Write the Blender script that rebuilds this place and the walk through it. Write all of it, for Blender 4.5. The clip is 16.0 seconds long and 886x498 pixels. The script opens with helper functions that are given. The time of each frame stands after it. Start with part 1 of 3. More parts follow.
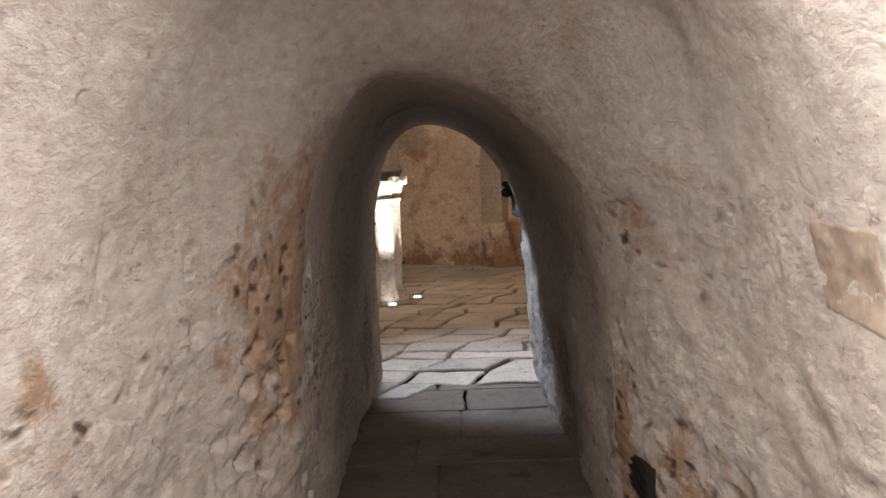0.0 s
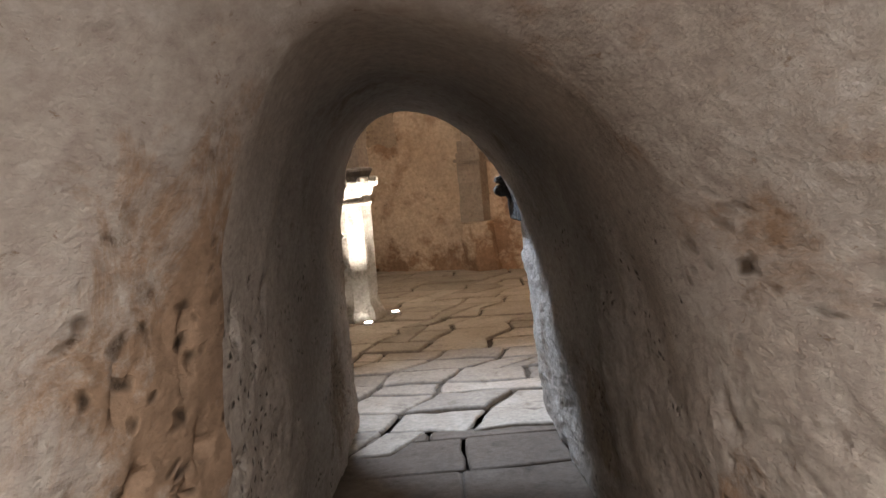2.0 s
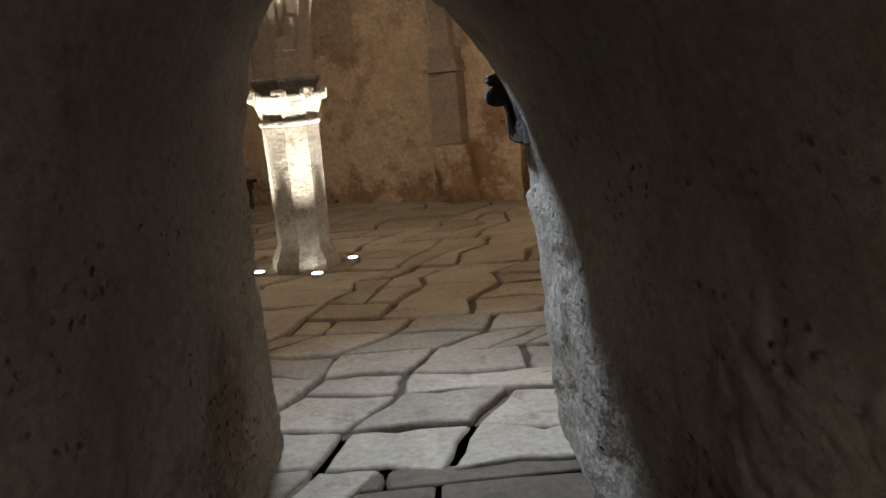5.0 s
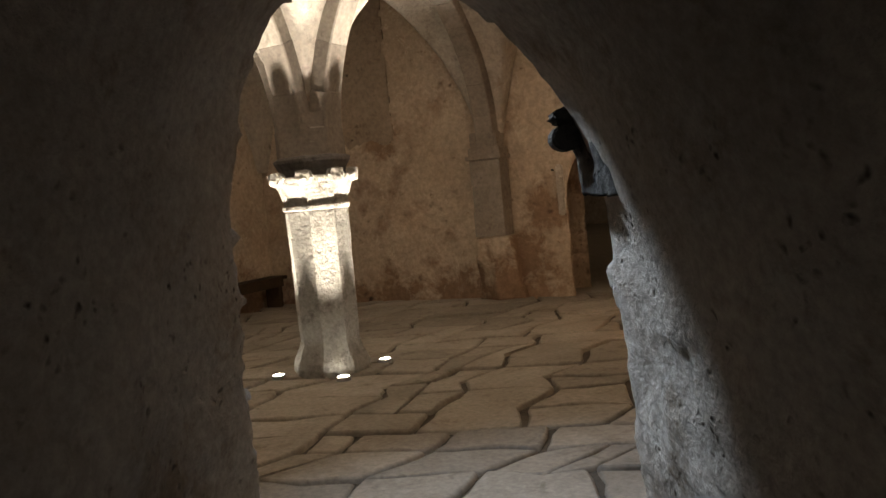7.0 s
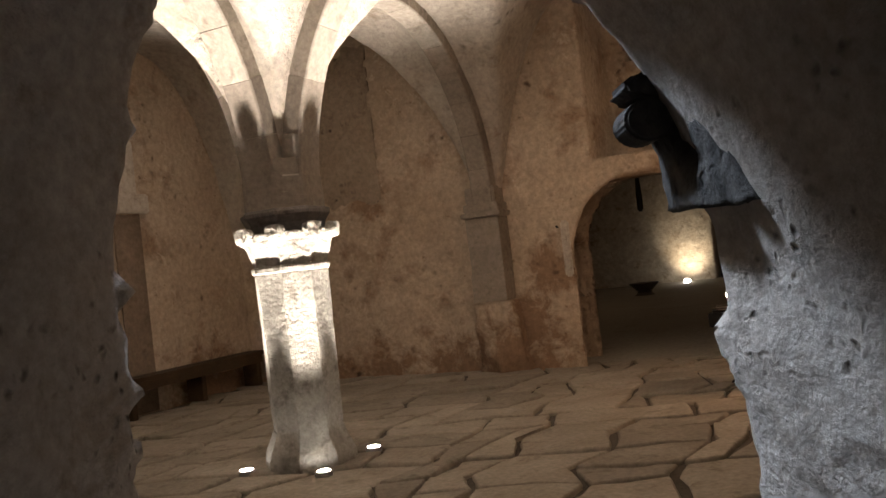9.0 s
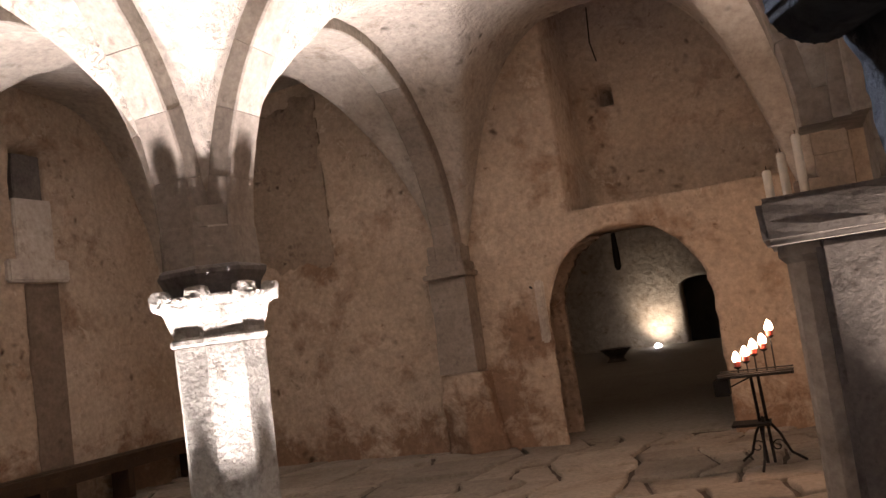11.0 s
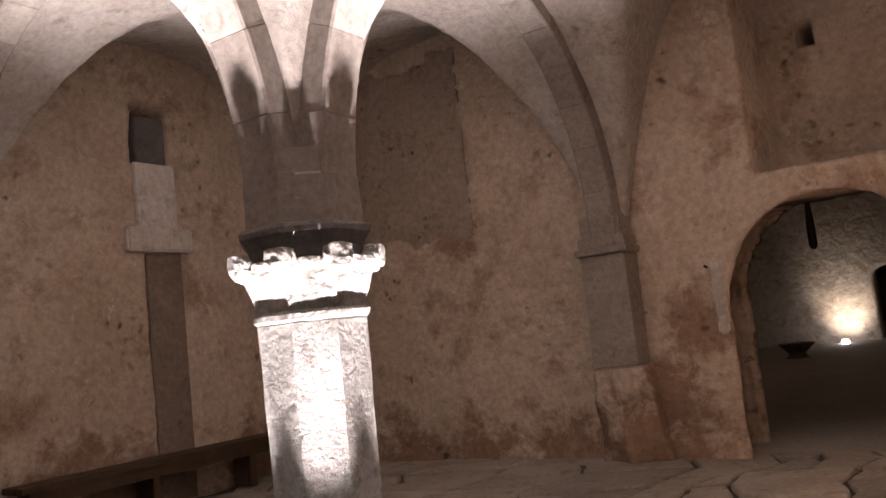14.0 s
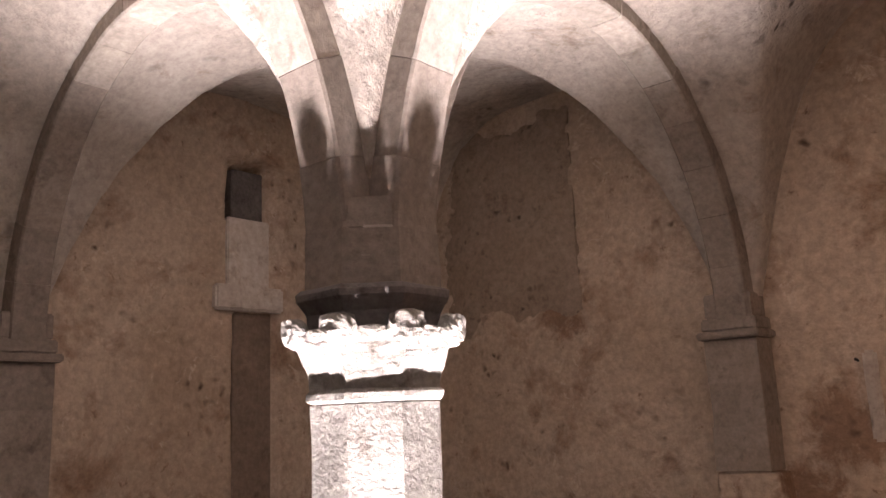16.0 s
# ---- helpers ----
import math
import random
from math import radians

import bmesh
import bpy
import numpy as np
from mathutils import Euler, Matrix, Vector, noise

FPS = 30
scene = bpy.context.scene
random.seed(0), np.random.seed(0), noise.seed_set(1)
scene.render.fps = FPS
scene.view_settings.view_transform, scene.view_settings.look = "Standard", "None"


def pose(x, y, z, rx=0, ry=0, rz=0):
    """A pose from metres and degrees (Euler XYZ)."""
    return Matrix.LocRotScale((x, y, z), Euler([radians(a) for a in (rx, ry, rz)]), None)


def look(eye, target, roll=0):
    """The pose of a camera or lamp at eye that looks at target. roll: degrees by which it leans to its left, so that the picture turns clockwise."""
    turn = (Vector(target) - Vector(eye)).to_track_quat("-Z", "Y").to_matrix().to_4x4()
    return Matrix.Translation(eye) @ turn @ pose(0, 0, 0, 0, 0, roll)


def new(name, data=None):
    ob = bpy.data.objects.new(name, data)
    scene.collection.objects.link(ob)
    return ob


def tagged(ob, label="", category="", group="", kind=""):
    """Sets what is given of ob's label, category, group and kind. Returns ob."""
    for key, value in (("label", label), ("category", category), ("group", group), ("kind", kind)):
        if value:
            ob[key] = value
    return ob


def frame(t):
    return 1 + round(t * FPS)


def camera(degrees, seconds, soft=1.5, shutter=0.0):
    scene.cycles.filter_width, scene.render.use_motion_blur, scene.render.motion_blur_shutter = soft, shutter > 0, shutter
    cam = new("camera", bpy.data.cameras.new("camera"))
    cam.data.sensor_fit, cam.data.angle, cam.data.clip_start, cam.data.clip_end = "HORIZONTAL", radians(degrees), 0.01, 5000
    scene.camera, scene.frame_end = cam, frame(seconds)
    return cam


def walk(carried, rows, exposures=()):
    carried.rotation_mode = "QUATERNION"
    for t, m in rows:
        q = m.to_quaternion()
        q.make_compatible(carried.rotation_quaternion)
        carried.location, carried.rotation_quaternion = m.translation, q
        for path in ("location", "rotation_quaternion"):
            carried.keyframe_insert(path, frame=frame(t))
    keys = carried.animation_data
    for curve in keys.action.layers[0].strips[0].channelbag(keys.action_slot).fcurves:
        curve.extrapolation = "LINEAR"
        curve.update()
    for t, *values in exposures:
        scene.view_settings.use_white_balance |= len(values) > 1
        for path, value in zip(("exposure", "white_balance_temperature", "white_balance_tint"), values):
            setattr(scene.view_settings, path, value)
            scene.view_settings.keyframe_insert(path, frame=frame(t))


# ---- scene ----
cam = camera(56.7, 16.0)
PATH = [
    (0, (0.253, 1.714, 1.759), (0.212, 3.705, 1.573), -2.5),
    (0.5, (0.286, 2.046, 1.768), (0.258, 4.036, 1.569), -2.5),
    (1, (0.236, 2.357, 1.767), (0.205, 4.348, 1.579), -2.7),
    (1.5, (0.184, 2.695, 1.782), (0.19, 4.685, 1.577), -3.7),
    (2, (0.162, 3.039, 1.763), (0.186, 5.029, 1.565), -5.0),
    (2.5, (0.147, 3.353, 1.792), (0.181, 5.343, 1.589), -5.7),
    (3, (0.073, 3.68, 1.766), (0.205, 5.663, 1.525), -4.4),
    (5.3, (0.252, 5.184, 1.602), (0.308, 7.144, 1.209), -5.1),
    (5.5, (0.249, 5.243, 1.57), (0.266, 7.223, 1.289), -4.2),
    (6, (0.24, 5.544, 1.454), (0.244, 7.538, 1.299), -5.3),
    (6.5, (0.233, 5.803, 1.438), (0.248, 7.796, 1.283), -5.6),
    (7, (0.236, 6.006, 1.42), (0.234, 8.001, 1.288), -5.4),
    (7.5, (0.2, 6.252, 1.378), (0.201, 8.249, 1.273), -5.5),
    (8, (0.174, 6.537, 1.379), (0.188, 8.536, 1.312), -5.9),
    (8.5, (0.192, 6.765, 1.346), (0.207, 8.765, 1.394), -6.0),
    (9, (0.19, 7.027, 1.32), (0.228, 9.026, 1.357), -6.5),
    (9.5, (0.151, 7.261, 1.32), (0.289, 9.256, 1.338), -7.6),
    (10, (0.158, 7.476, 1.295), (0.302, 9.468, 1.407), -7.4),
    (10.2, (0.196, 7.578, 1.311), (0.343, 9.566, 1.479), -7.5),
    (12.3, (0.212, 8.562, 1.245), (0.365, 10.545, 1.447), -8.6),
    (12.5, (0.24, 8.602, 1.273), (0.376, 10.588, 1.475), -8.3),
    (13, (0.214, 8.794, 1.269), (0.328, 10.782, 1.456), -7.7),
    (13.5, (0.264, 8.998, 1.247), (0.168, 10.985, 1.458), -6.7),
    (14, (0.296, 9.193, 1.26), (0.07, 11.17, 1.467), -6.1),
    (14.5, (0.275, 9.384, 1.26), (0.012, 11.352, 1.506), -5.5),
    (15, (0.216, 9.59, 1.291), (-0.099, 11.545, 1.571), -4.7),
    (15.5, (0.27, 9.744, 1.3), (-0.12, 11.684, 1.594), -4.3),
    (16, (0.311, 9.85, 1.33), (-0.172, 11.75, 1.726), -2.4),
]
walk(cam, [(t, look(eye, target, roll)) for t, eye, target, roll in PATH],
     [(0, 0.62, 6500, 13), (0.5, 0.44, 6550, 12), (2, 0.66, 6600, 12), (3, 0.40, 6550, 9), (5.5, 0.02, 6800, 6), (7.5, -0.18, 6800, 7), (9.0, 0.05, 6600, 11), (10.2, 0.20, 6350, 16), (12.3, 0.17, 5950, 26), (14.5, 0.23, 5900, 24), (16, 0.18, 6050, 26)])

# ---- world and light ----
world = bpy.data.worlds.new("world")
scene.world = world
world.use_nodes = True
world.node_tree.nodes["Background"].inputs[0].default_value = (0.6, 0.7, 1.0, 1)
world.node_tree.nodes["Background"].inputs[1].default_value = 0.02

# The hall stands turned against the passage: its own axes are u (along the back wall) and v (into the depth),
# with the octagonal column at the origin.
COL = Vector((-0.825, 13.10, 0.0))
HALL = Matrix.Translation(COL) @ Matrix.Rotation(radians(-27), 4, "Z")


def hall(u, v, z=0.0):
    return HALL @ Vector((u, v, z))


def area_lamp(name, eye, target, w, h, power, colour, spread=180):
    d = bpy.data.lights.new(name, "AREA")
    d.shape, d.size, d.size_y, d.energy, d.color, d.spread = "RECTANGLE", w, h, power, colour, radians(spread)
    ob = new(name, d)
    ob.matrix_world = look(eye, target)
    return ob


def spot_lamp(name, eye, target, power, colour, cone, blend=0.6, radius=0.04):
    d = bpy.data.lights.new(name, "SPOT")
    d.energy, d.color, d.spot_size, d.spot_blend, d.shadow_soft_size = power, colour, radians(cone), blend, radius
    ob = new(name, d)
    ob.matrix_world = look(eye, target)
    return ob


def point_lamp(name, eye, power, colour, radius=0.03):
    d = bpy.data.lights.new(name, "POINT")
    d.energy, d.color, d.shadow_soft_size = power, colour, radius
    ob = new(name, d)
    ob.location = eye
    return ob


WARM, COOL, DAY = (1.0, 0.82, 0.62), (0.66, 0.80, 1.0), (1.0, 0.95, 0.9)
# added lamps under the closed vaults, standing in for daylight from out of view
area_lamp("passage_daylight_standin", (0.43, 2.75, 2.36), (0.12, 3.7, 0.0), 0.6, 0.9, 42, DAY, 160)
area_lamp("hall_daylight_standin", hall(1.7, -2.75, 3.72), hall(3.4, -3.3, 0.6), 0.3, 0.35, 42, COOL, 75)
# four floor lamps round the column
SPOT_R = 0.47
SPOTS = [hall(SPOT_R * math.cos(radians(a)), SPOT_R * math.sin(radians(a)), 0.0) for a in (45, 135, 225, 315)]
for p in SPOTS:
    q = COL + (p - COL) * 1.12
    spot_lamp("floor_light_beam", q + Vector((0, 0, 0.03)), q + (p - COL) * 0.80 + Vector((0, 0, 2.6)), 1330, (1.0, 0.90, 0.78), 68, 1.0)
point_lamp("candle_glow", hall(2.9, 2.32, 0.98), 13, (1.0, 0.5, 0.25), 0.06)
# lamp on the floor of the far hall, two fills, lamps behind the second column
spot_lamp("far_light_and_fill", hall(-0.55, 19.75, 0.1), hall(-0.5, 20.6, 0.9), 150, (1.0, 0.86, 0.66), 95, 1.0)
# two unseen spots, added only to brighten the far hall
spot_lamp("far_light_and_fill", hall(-4.5, 10.0, 0.1), hall(-4.3, 10.6, 3.0), 280, WARM, 110)
spot_lamp("far_light_and_fill", hall(6.0, 14.0, 0.1), hall(5.8, 14.2, 3.0), 210, WARM, 110)
spot_lamp("side_light_beam", hall(4.1, 0.5, 0.03), hall(4.3, 0.6, 2.6), 650, WARM, 90)
spot_lamp("side_light_beam", hall(4.1, -0.5, 0.03), hall(4.3, -0.6, 2.6), 650, WARM, 90)

# ---- materials ----


def nodes_of(name):
    m = bpy.data.materials.new(name)
    m.use_nodes = True
    nt = m.node_tree
    return m, nt, nt.nodes["Principled BSDF"]


def noise_node(nt, co, scale, detail=6, rough=0.6, dist=0.0):
    n = nt.nodes.new("ShaderNodeTexNoise")
    n.inputs["Scale"].default_value, n.inputs["Detail"].default_value = scale, detail
    n.inputs["Roughness"].default_value, n.inputs["Distortion"].default_value = rough, dist
    nt.links.new(co, n.inputs["Vector"])
    return n.outputs["Fac"]


def ramp_node(nt, fac, stops):
    r = nt.nodes.new("ShaderNodeValToRGB")
    while len(r.color_ramp.elements) < len(stops):
        r.color_ramp.elements.new(0.5)
    for e, (p, c) in zip(r.color_ramp.elements, stops):
        e.position, e.color = p, (*c, 1) if len(c) == 3 else c
    nt.links.new(fac, r.inputs["Fac"])
    return r.outputs["Color"]


def mixed(nt, fac, a, b, mode="MIX"):
    m = nt.nodes.new("ShaderNodeMix")
    m.data_type, m.blend_type = "RGBA", mode
    for sock, val in ((m.inputs[0], fac), (m.inputs[6], a), (m.inputs[7], b)):
        if isinstance(val, (int, float)):
            sock.default_value = val
        elif isinstance(val, tuple):
            sock.default_value = (*val, 1)
        else:
            nt.links.new(val, sock)
    return m.outputs[2]


def grey(v):
    return (v, v, v)


def rough_material(name, base, light, stain, rough=0.9, big=1.3, fine=14, stain_at=0.56, bump=0.5, bump_dist=0.02, pits=None, random_tint=0.0, streak=None, blobs=(), pit_top=None, pit_at=0.46, flake=None, zone_pits=True, lit_end=None):
    """Weathered mineral surface: two tones at large scale, stains, fine grain, relief and, if asked, small pits."""
    m, nt, bsdf = nodes_of(name)
    co = nt.nodes.new("ShaderNodeNewGeometry").outputs["Position"]
    if streak:
        mp = nt.nodes.new("ShaderNodeMapping")
        mp.inputs["Scale"].default_value = streak
        nt.links.new(co, mp.inputs["Vector"])
        co = mp.outputs["Vector"]
    tone = ramp_node(nt, noise_node(nt, co, big, 7, 0.65, 0.6), [(0.33, grey(0)), (0.67, grey(1))])
    col = mixed(nt, tone, base, light)
    st = ramp_node(nt, noise_node(nt, co, big * 2.3, 9, 0.7, 0.3), [(stain_at, grey(0)), (stain_at + 0.14, grey(1))])
    col = mixed(nt, st, col, stain)
    if flake:
        fl = ramp_node(nt, noise_node(nt, co, big * 9, 10, 0.75, 0.8), [(0.57, grey(0)), (0.62, grey(1))])
        area = ramp_node(nt, noise_node(nt, co, big * 1.7, 4), [(0.45, grey(0)), (0.6, grey(1))])
        col = mixed(nt, mixed(nt, 1.0, fl, area, "MULTIPLY"), col, flake)
        dk = ramp_node(nt, noise_node(nt, co, big * 14, 8, 0.7, 0.5), [(0.62, grey(0)), (0.68, grey(0.8))])
        col = mixed(nt, dk, col, tuple(c * 0.8 for c in stain))
    zone = None
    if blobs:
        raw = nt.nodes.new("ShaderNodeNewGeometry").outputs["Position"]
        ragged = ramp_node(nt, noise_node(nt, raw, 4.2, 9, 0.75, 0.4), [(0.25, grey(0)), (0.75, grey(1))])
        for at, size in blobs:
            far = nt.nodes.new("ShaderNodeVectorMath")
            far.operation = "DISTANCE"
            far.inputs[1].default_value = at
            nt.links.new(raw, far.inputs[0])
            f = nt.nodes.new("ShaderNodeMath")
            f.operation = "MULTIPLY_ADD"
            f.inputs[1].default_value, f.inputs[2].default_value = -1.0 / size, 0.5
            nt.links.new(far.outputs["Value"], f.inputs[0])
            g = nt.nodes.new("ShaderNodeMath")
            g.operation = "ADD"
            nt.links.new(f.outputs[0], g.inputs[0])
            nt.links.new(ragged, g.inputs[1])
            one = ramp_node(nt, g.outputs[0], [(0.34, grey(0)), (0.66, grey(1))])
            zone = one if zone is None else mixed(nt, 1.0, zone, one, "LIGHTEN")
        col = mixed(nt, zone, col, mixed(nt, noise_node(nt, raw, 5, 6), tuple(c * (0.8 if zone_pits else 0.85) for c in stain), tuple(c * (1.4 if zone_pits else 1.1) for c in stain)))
    # fades from the lit tone to a darker one that imitates shade with depth
    if lit_end:
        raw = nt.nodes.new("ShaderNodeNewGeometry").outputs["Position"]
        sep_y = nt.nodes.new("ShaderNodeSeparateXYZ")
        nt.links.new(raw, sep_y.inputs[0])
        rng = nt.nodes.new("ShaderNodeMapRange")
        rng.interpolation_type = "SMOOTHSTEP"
        rng.inputs["From Min"].default_value, rng.inputs["From Max"].default_value = lit_end[:2]
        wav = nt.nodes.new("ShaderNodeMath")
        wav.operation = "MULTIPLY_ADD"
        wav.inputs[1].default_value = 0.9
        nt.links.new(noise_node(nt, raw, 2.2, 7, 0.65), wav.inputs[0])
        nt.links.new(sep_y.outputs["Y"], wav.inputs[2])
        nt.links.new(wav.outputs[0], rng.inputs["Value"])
        col = mixed(nt, rng.outputs["Result"], mixed(nt, tone, lit_end[2], lit_end[3]), col)
    grain = noise_node(nt, co, fine, 8, 0.7)
    col = mixed(nt, 0.55, col, ramp_node(nt, grain, [(0.28, grey(0.25)), (0.7, grey(0.75))]), "OVERLAY")
    height = noise_node(nt, co, fine * 0.8, 10, 0.68)
    if pits:
        v = nt.nodes.new("ShaderNodeTexVoronoi")
        v.inputs["Scale"].default_value = pits
        wob = nt.nodes.new("ShaderNodeVectorMath")
        wob.operation = "ADD"
        nn = nt.nodes.new("ShaderNodeTexNoise")
        nn.inputs["Scale"].default_value = pits * 0.7
        nt.links.new(co, nn.inputs["Vector"])
        sc = nt.nodes.new("ShaderNodeVectorMath")
        sc.operation = "SCALE"
        sc.inputs["Scale"].default_value = 1.6 / pits
        nt.links.new(nn.outputs["Color"], sc.inputs[0])
        nt.links.new(co, wob.inputs[0])
        nt.links.new(sc.outputs[0], wob.inputs[1])
        nt.links.new(wob.outputs[0], v.inputs["Vector"])
        where = ramp_node(nt, noise_node(nt, co, pits * 0.22, 4), [(pit_at, grey(0)), (pit_at + 0.14, grey(1))])
        hole = ramp_node(nt, v.outputs["Distance"], [(0.10, grey(1)), (0.34, grey(0))])
        if pit_top:
            sep = nt.nodes.new("ShaderNodeSeparateXYZ")
            nt.links.new(co, sep.inputs[0])
            where = mixed(nt, 1.0, where, ramp_node(nt, sep.outputs["Z"], [((pit_top - 0.3) / 3, grey(1)), (pit_top / 3, grey(0))]), "MULTIPLY")
            div = nt.nodes.new("ShaderNodeMath")
            div.operation = "DIVIDE"
            div.inputs[1].default_value = 3.0
            nt.links.new(sep.outputs["Z"], div.inputs[0])
            nt.links.new(div.outputs[0], where.node.inputs[7].links[0].from_node.inputs["Fac"])
        if zone is not None and zone_pits:
            where = mixed(nt, 1.0, where, zone, "LIGHTEN")
        hole = mixed(nt, 1.0, hole, where, "MULTIPLY")
        col = mixed(nt, hole, col, tuple(c * 0.25 for c in stain))
        height = mixed(nt, hole, height, grey(0.0))
    if random_tint:
        oi = nt.nodes.new("ShaderNodeObjectInfo").outputs["Random"]
        col = mixed(nt, 1.0, col, ramp_node(nt, oi, [(0.0, grey(1 - random_tint)), (1.0, grey(1 + random_tint))]), "MULTIPLY")
    nt.links.new(col, bsdf.inputs["Base Color"])
    bsdf.inputs["Roughness"].default_value = rough
    bsdf.inputs["Specular IOR Level"].default_value = 0.25
    b = nt.nodes.new("ShaderNodeBump")
    b.inputs["Strength"].default_value, b.inputs["Distance"].default_value = bump, bump_dist
    nt.links.new(height, b.inputs["Height"])
    nt.links.new(b.outputs["Normal"], bsdf.inputs["Normal"])
    return m


def plain(name, colour, rough=0.6, metal=0.0, wear=0.25):
    m, nt, bsdf = nodes_of(name)
    co = nt.nodes.new("ShaderNodeNewGeometry").outputs["Position"]
    col = mixed(nt, noise_node(nt, co, 30, 6), tuple(c * (1 - wear) for c in colour), tuple(min(1, c * (1 + wear)) for c in colour))
    nt.links.new(col, bsdf.inputs["Base Color"])
    bsdf.inputs["Roughness"].default_value, bsdf.inputs["Metallic"].default_value = rough, metal
    return m


def glowing(name, colour, strength):
    m, nt, bsdf = nodes_of(name)
    bsdf.inputs["Emission Color"].default_value = (*colour, 1)
    bsdf.inputs["Emission Strength"].default_value = strength
    return m


PASSAGE = rough_material("passage_plaster", (0.50, 0.435, 0.38), (0.62, 0.565, 0.515), (0.37, 0.255, 0.175), flake=(0.66, 0.61, 0.56), fine=20, big=1.1, stain_at=0.55, bump=0.85, bump_dist=0.03, pits=11, streak=(1, 0.6, 1.1), pit_top=1.9, blobs=(((-0.5, 5.1, 1.3), 0.95), ((-0.62, 4.4, 0.3), 0.3), ((-0.68, 3.5, 1.3), 0.16), ((-0.68, 3.75, 0.8), 0.2), ((1.0, 5.3, 0.4), 0.8), ((1.1, 4.5, 0.3), 0.8), ((1.1, 3.6, 0.3), 0.7)))
# passage plaster again, its colour darkened to stand for the tunnel's shade
TUNNEL_SHADED = rough_material("tunnel_shaded_plaster", (0.26, 0.225, 0.196), (0.38, 0.345, 0.31), (0.18, 0.14, 0.105), fine=30, big=1.3, stain_at=0.56, bump=1.0, bump_dist=0.025, pits=24, pit_at=0.50, streak=(1, 0.7, 1.1), pit_top=1.9, lit_end=(6.0, 7.2, (0.48, 0.415, 0.36), (0.58, 0.525, 0.475)), blobs=(((-0.5, 5.7, 1.0), 0.7), ((-0.5, 7.9, 0.5), 0.6), ((0.95, 6.9, 0.5), 0.5)))
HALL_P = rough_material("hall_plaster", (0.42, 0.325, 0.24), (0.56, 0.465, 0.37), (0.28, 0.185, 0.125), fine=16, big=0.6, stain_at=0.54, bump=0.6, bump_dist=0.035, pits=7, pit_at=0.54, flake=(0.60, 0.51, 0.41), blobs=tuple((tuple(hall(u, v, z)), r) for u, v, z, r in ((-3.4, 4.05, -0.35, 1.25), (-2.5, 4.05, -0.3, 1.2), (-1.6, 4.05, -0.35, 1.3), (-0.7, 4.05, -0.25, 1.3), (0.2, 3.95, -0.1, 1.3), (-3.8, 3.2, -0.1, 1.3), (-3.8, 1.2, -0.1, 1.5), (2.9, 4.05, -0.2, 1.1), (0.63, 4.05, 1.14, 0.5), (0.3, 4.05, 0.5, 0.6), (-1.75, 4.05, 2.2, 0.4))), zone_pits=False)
VAULT_H = rough_material("vault_plaster", (0.45, 0.393, 0.333), (0.60, 0.545, 0.48), (0.29, 0.22, 0.165), fine=14, big=1.0, stain_at=0.57, bump=1.0, bump_dist=0.055, pits=6, pit_at=0.55)
STONE = rough_material("arch_stone", (0.27, 0.235, 0.20), (0.42, 0.375, 0.325), (0.19, 0.155, 0.125), fine=22, big=1.6, bump=0.4, bump_dist=0.015, random_tint=0.16)
COLUMN = rough_material("column_limestone", (0.31, 0.29, 0.26), (0.43, 0.408, 0.37), (0.19, 0.172, 0.15), fine=30, big=3.2, stain_at=0.53, bump=1.0, bump_dist=0.035)
# dark pilaster stone; also gives springers and arch feet their painted shade
DARK_AND_SHADED = rough_material("dark_and_shaded_stone", (0.22, 0.185, 0.155), (0.29, 0.25, 0.215), (0.15, 0.12, 0.10), fine=22, big=1.6, bump=0.5, bump_dist=0.015, random_tint=0.1)
SLAB = rough_material("floor_stone", (0.21, 0.18, 0.15), (0.30, 0.265, 0.225), (0.14, 0.115, 0.09), rough=0.75, fine=26, big=1.5, bump=0.35, bump_dist=0.012, random_tint=0.2)
DIRT_AND_DARK = rough_material("joint_dirt_and_dark", (0.06, 0.05, 0.04), (0.09, 0.075, 0.06), (0.04, 0.03, 0.025), fine=40, bump=0.6)
CONCRETE = rough_material("far_floor", (0.26, 0.24, 0.21), (0.31, 0.29, 0.25), (0.2, 0.18, 0.15), rough=0.8, fine=20, big=0.6, bump=0.15)
RUBBLE = rough_material("rubble_wall", (0.36, 0.29, 0.21), (0.48, 0.41, 0.32), (0.22, 0.16, 0.1), fine=7, big=1.5, bump=1.0, bump_dist=0.06)
BROWN_P = rough_material("brown_plaster", (0.30, 0.235, 0.18), (0.36, 0.29, 0.225), (0.21, 0.155, 0.115), fine=16, big=1.5, bump=0.7, bump_dist=0.03, pits=9, pit_at=0.5)
LIME = rough_material("lime_plaster", (0.52, 0.47, 0.42), (0.62, 0.575, 0.52), (0.40, 0.33, 0.27), fine=18, big=1.6, bump=0.5, bump_dist=0.02)
SLOT = rough_material("slot_plaster", (0.19, 0.145, 0.11), (0.27, 0.21, 0.165), (0.13, 0.095, 0.07), fine=16, big=1.5, bump=0.7, bump_dist=0.03)
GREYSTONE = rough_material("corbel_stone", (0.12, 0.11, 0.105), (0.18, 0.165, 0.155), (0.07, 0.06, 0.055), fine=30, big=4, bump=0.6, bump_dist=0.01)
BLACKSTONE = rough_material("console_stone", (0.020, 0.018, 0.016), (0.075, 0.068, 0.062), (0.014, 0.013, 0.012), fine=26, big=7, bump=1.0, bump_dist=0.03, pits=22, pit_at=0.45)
IRON = plain("black_iron", (0.03, 0.028, 0.026), 0.6, 0.6)
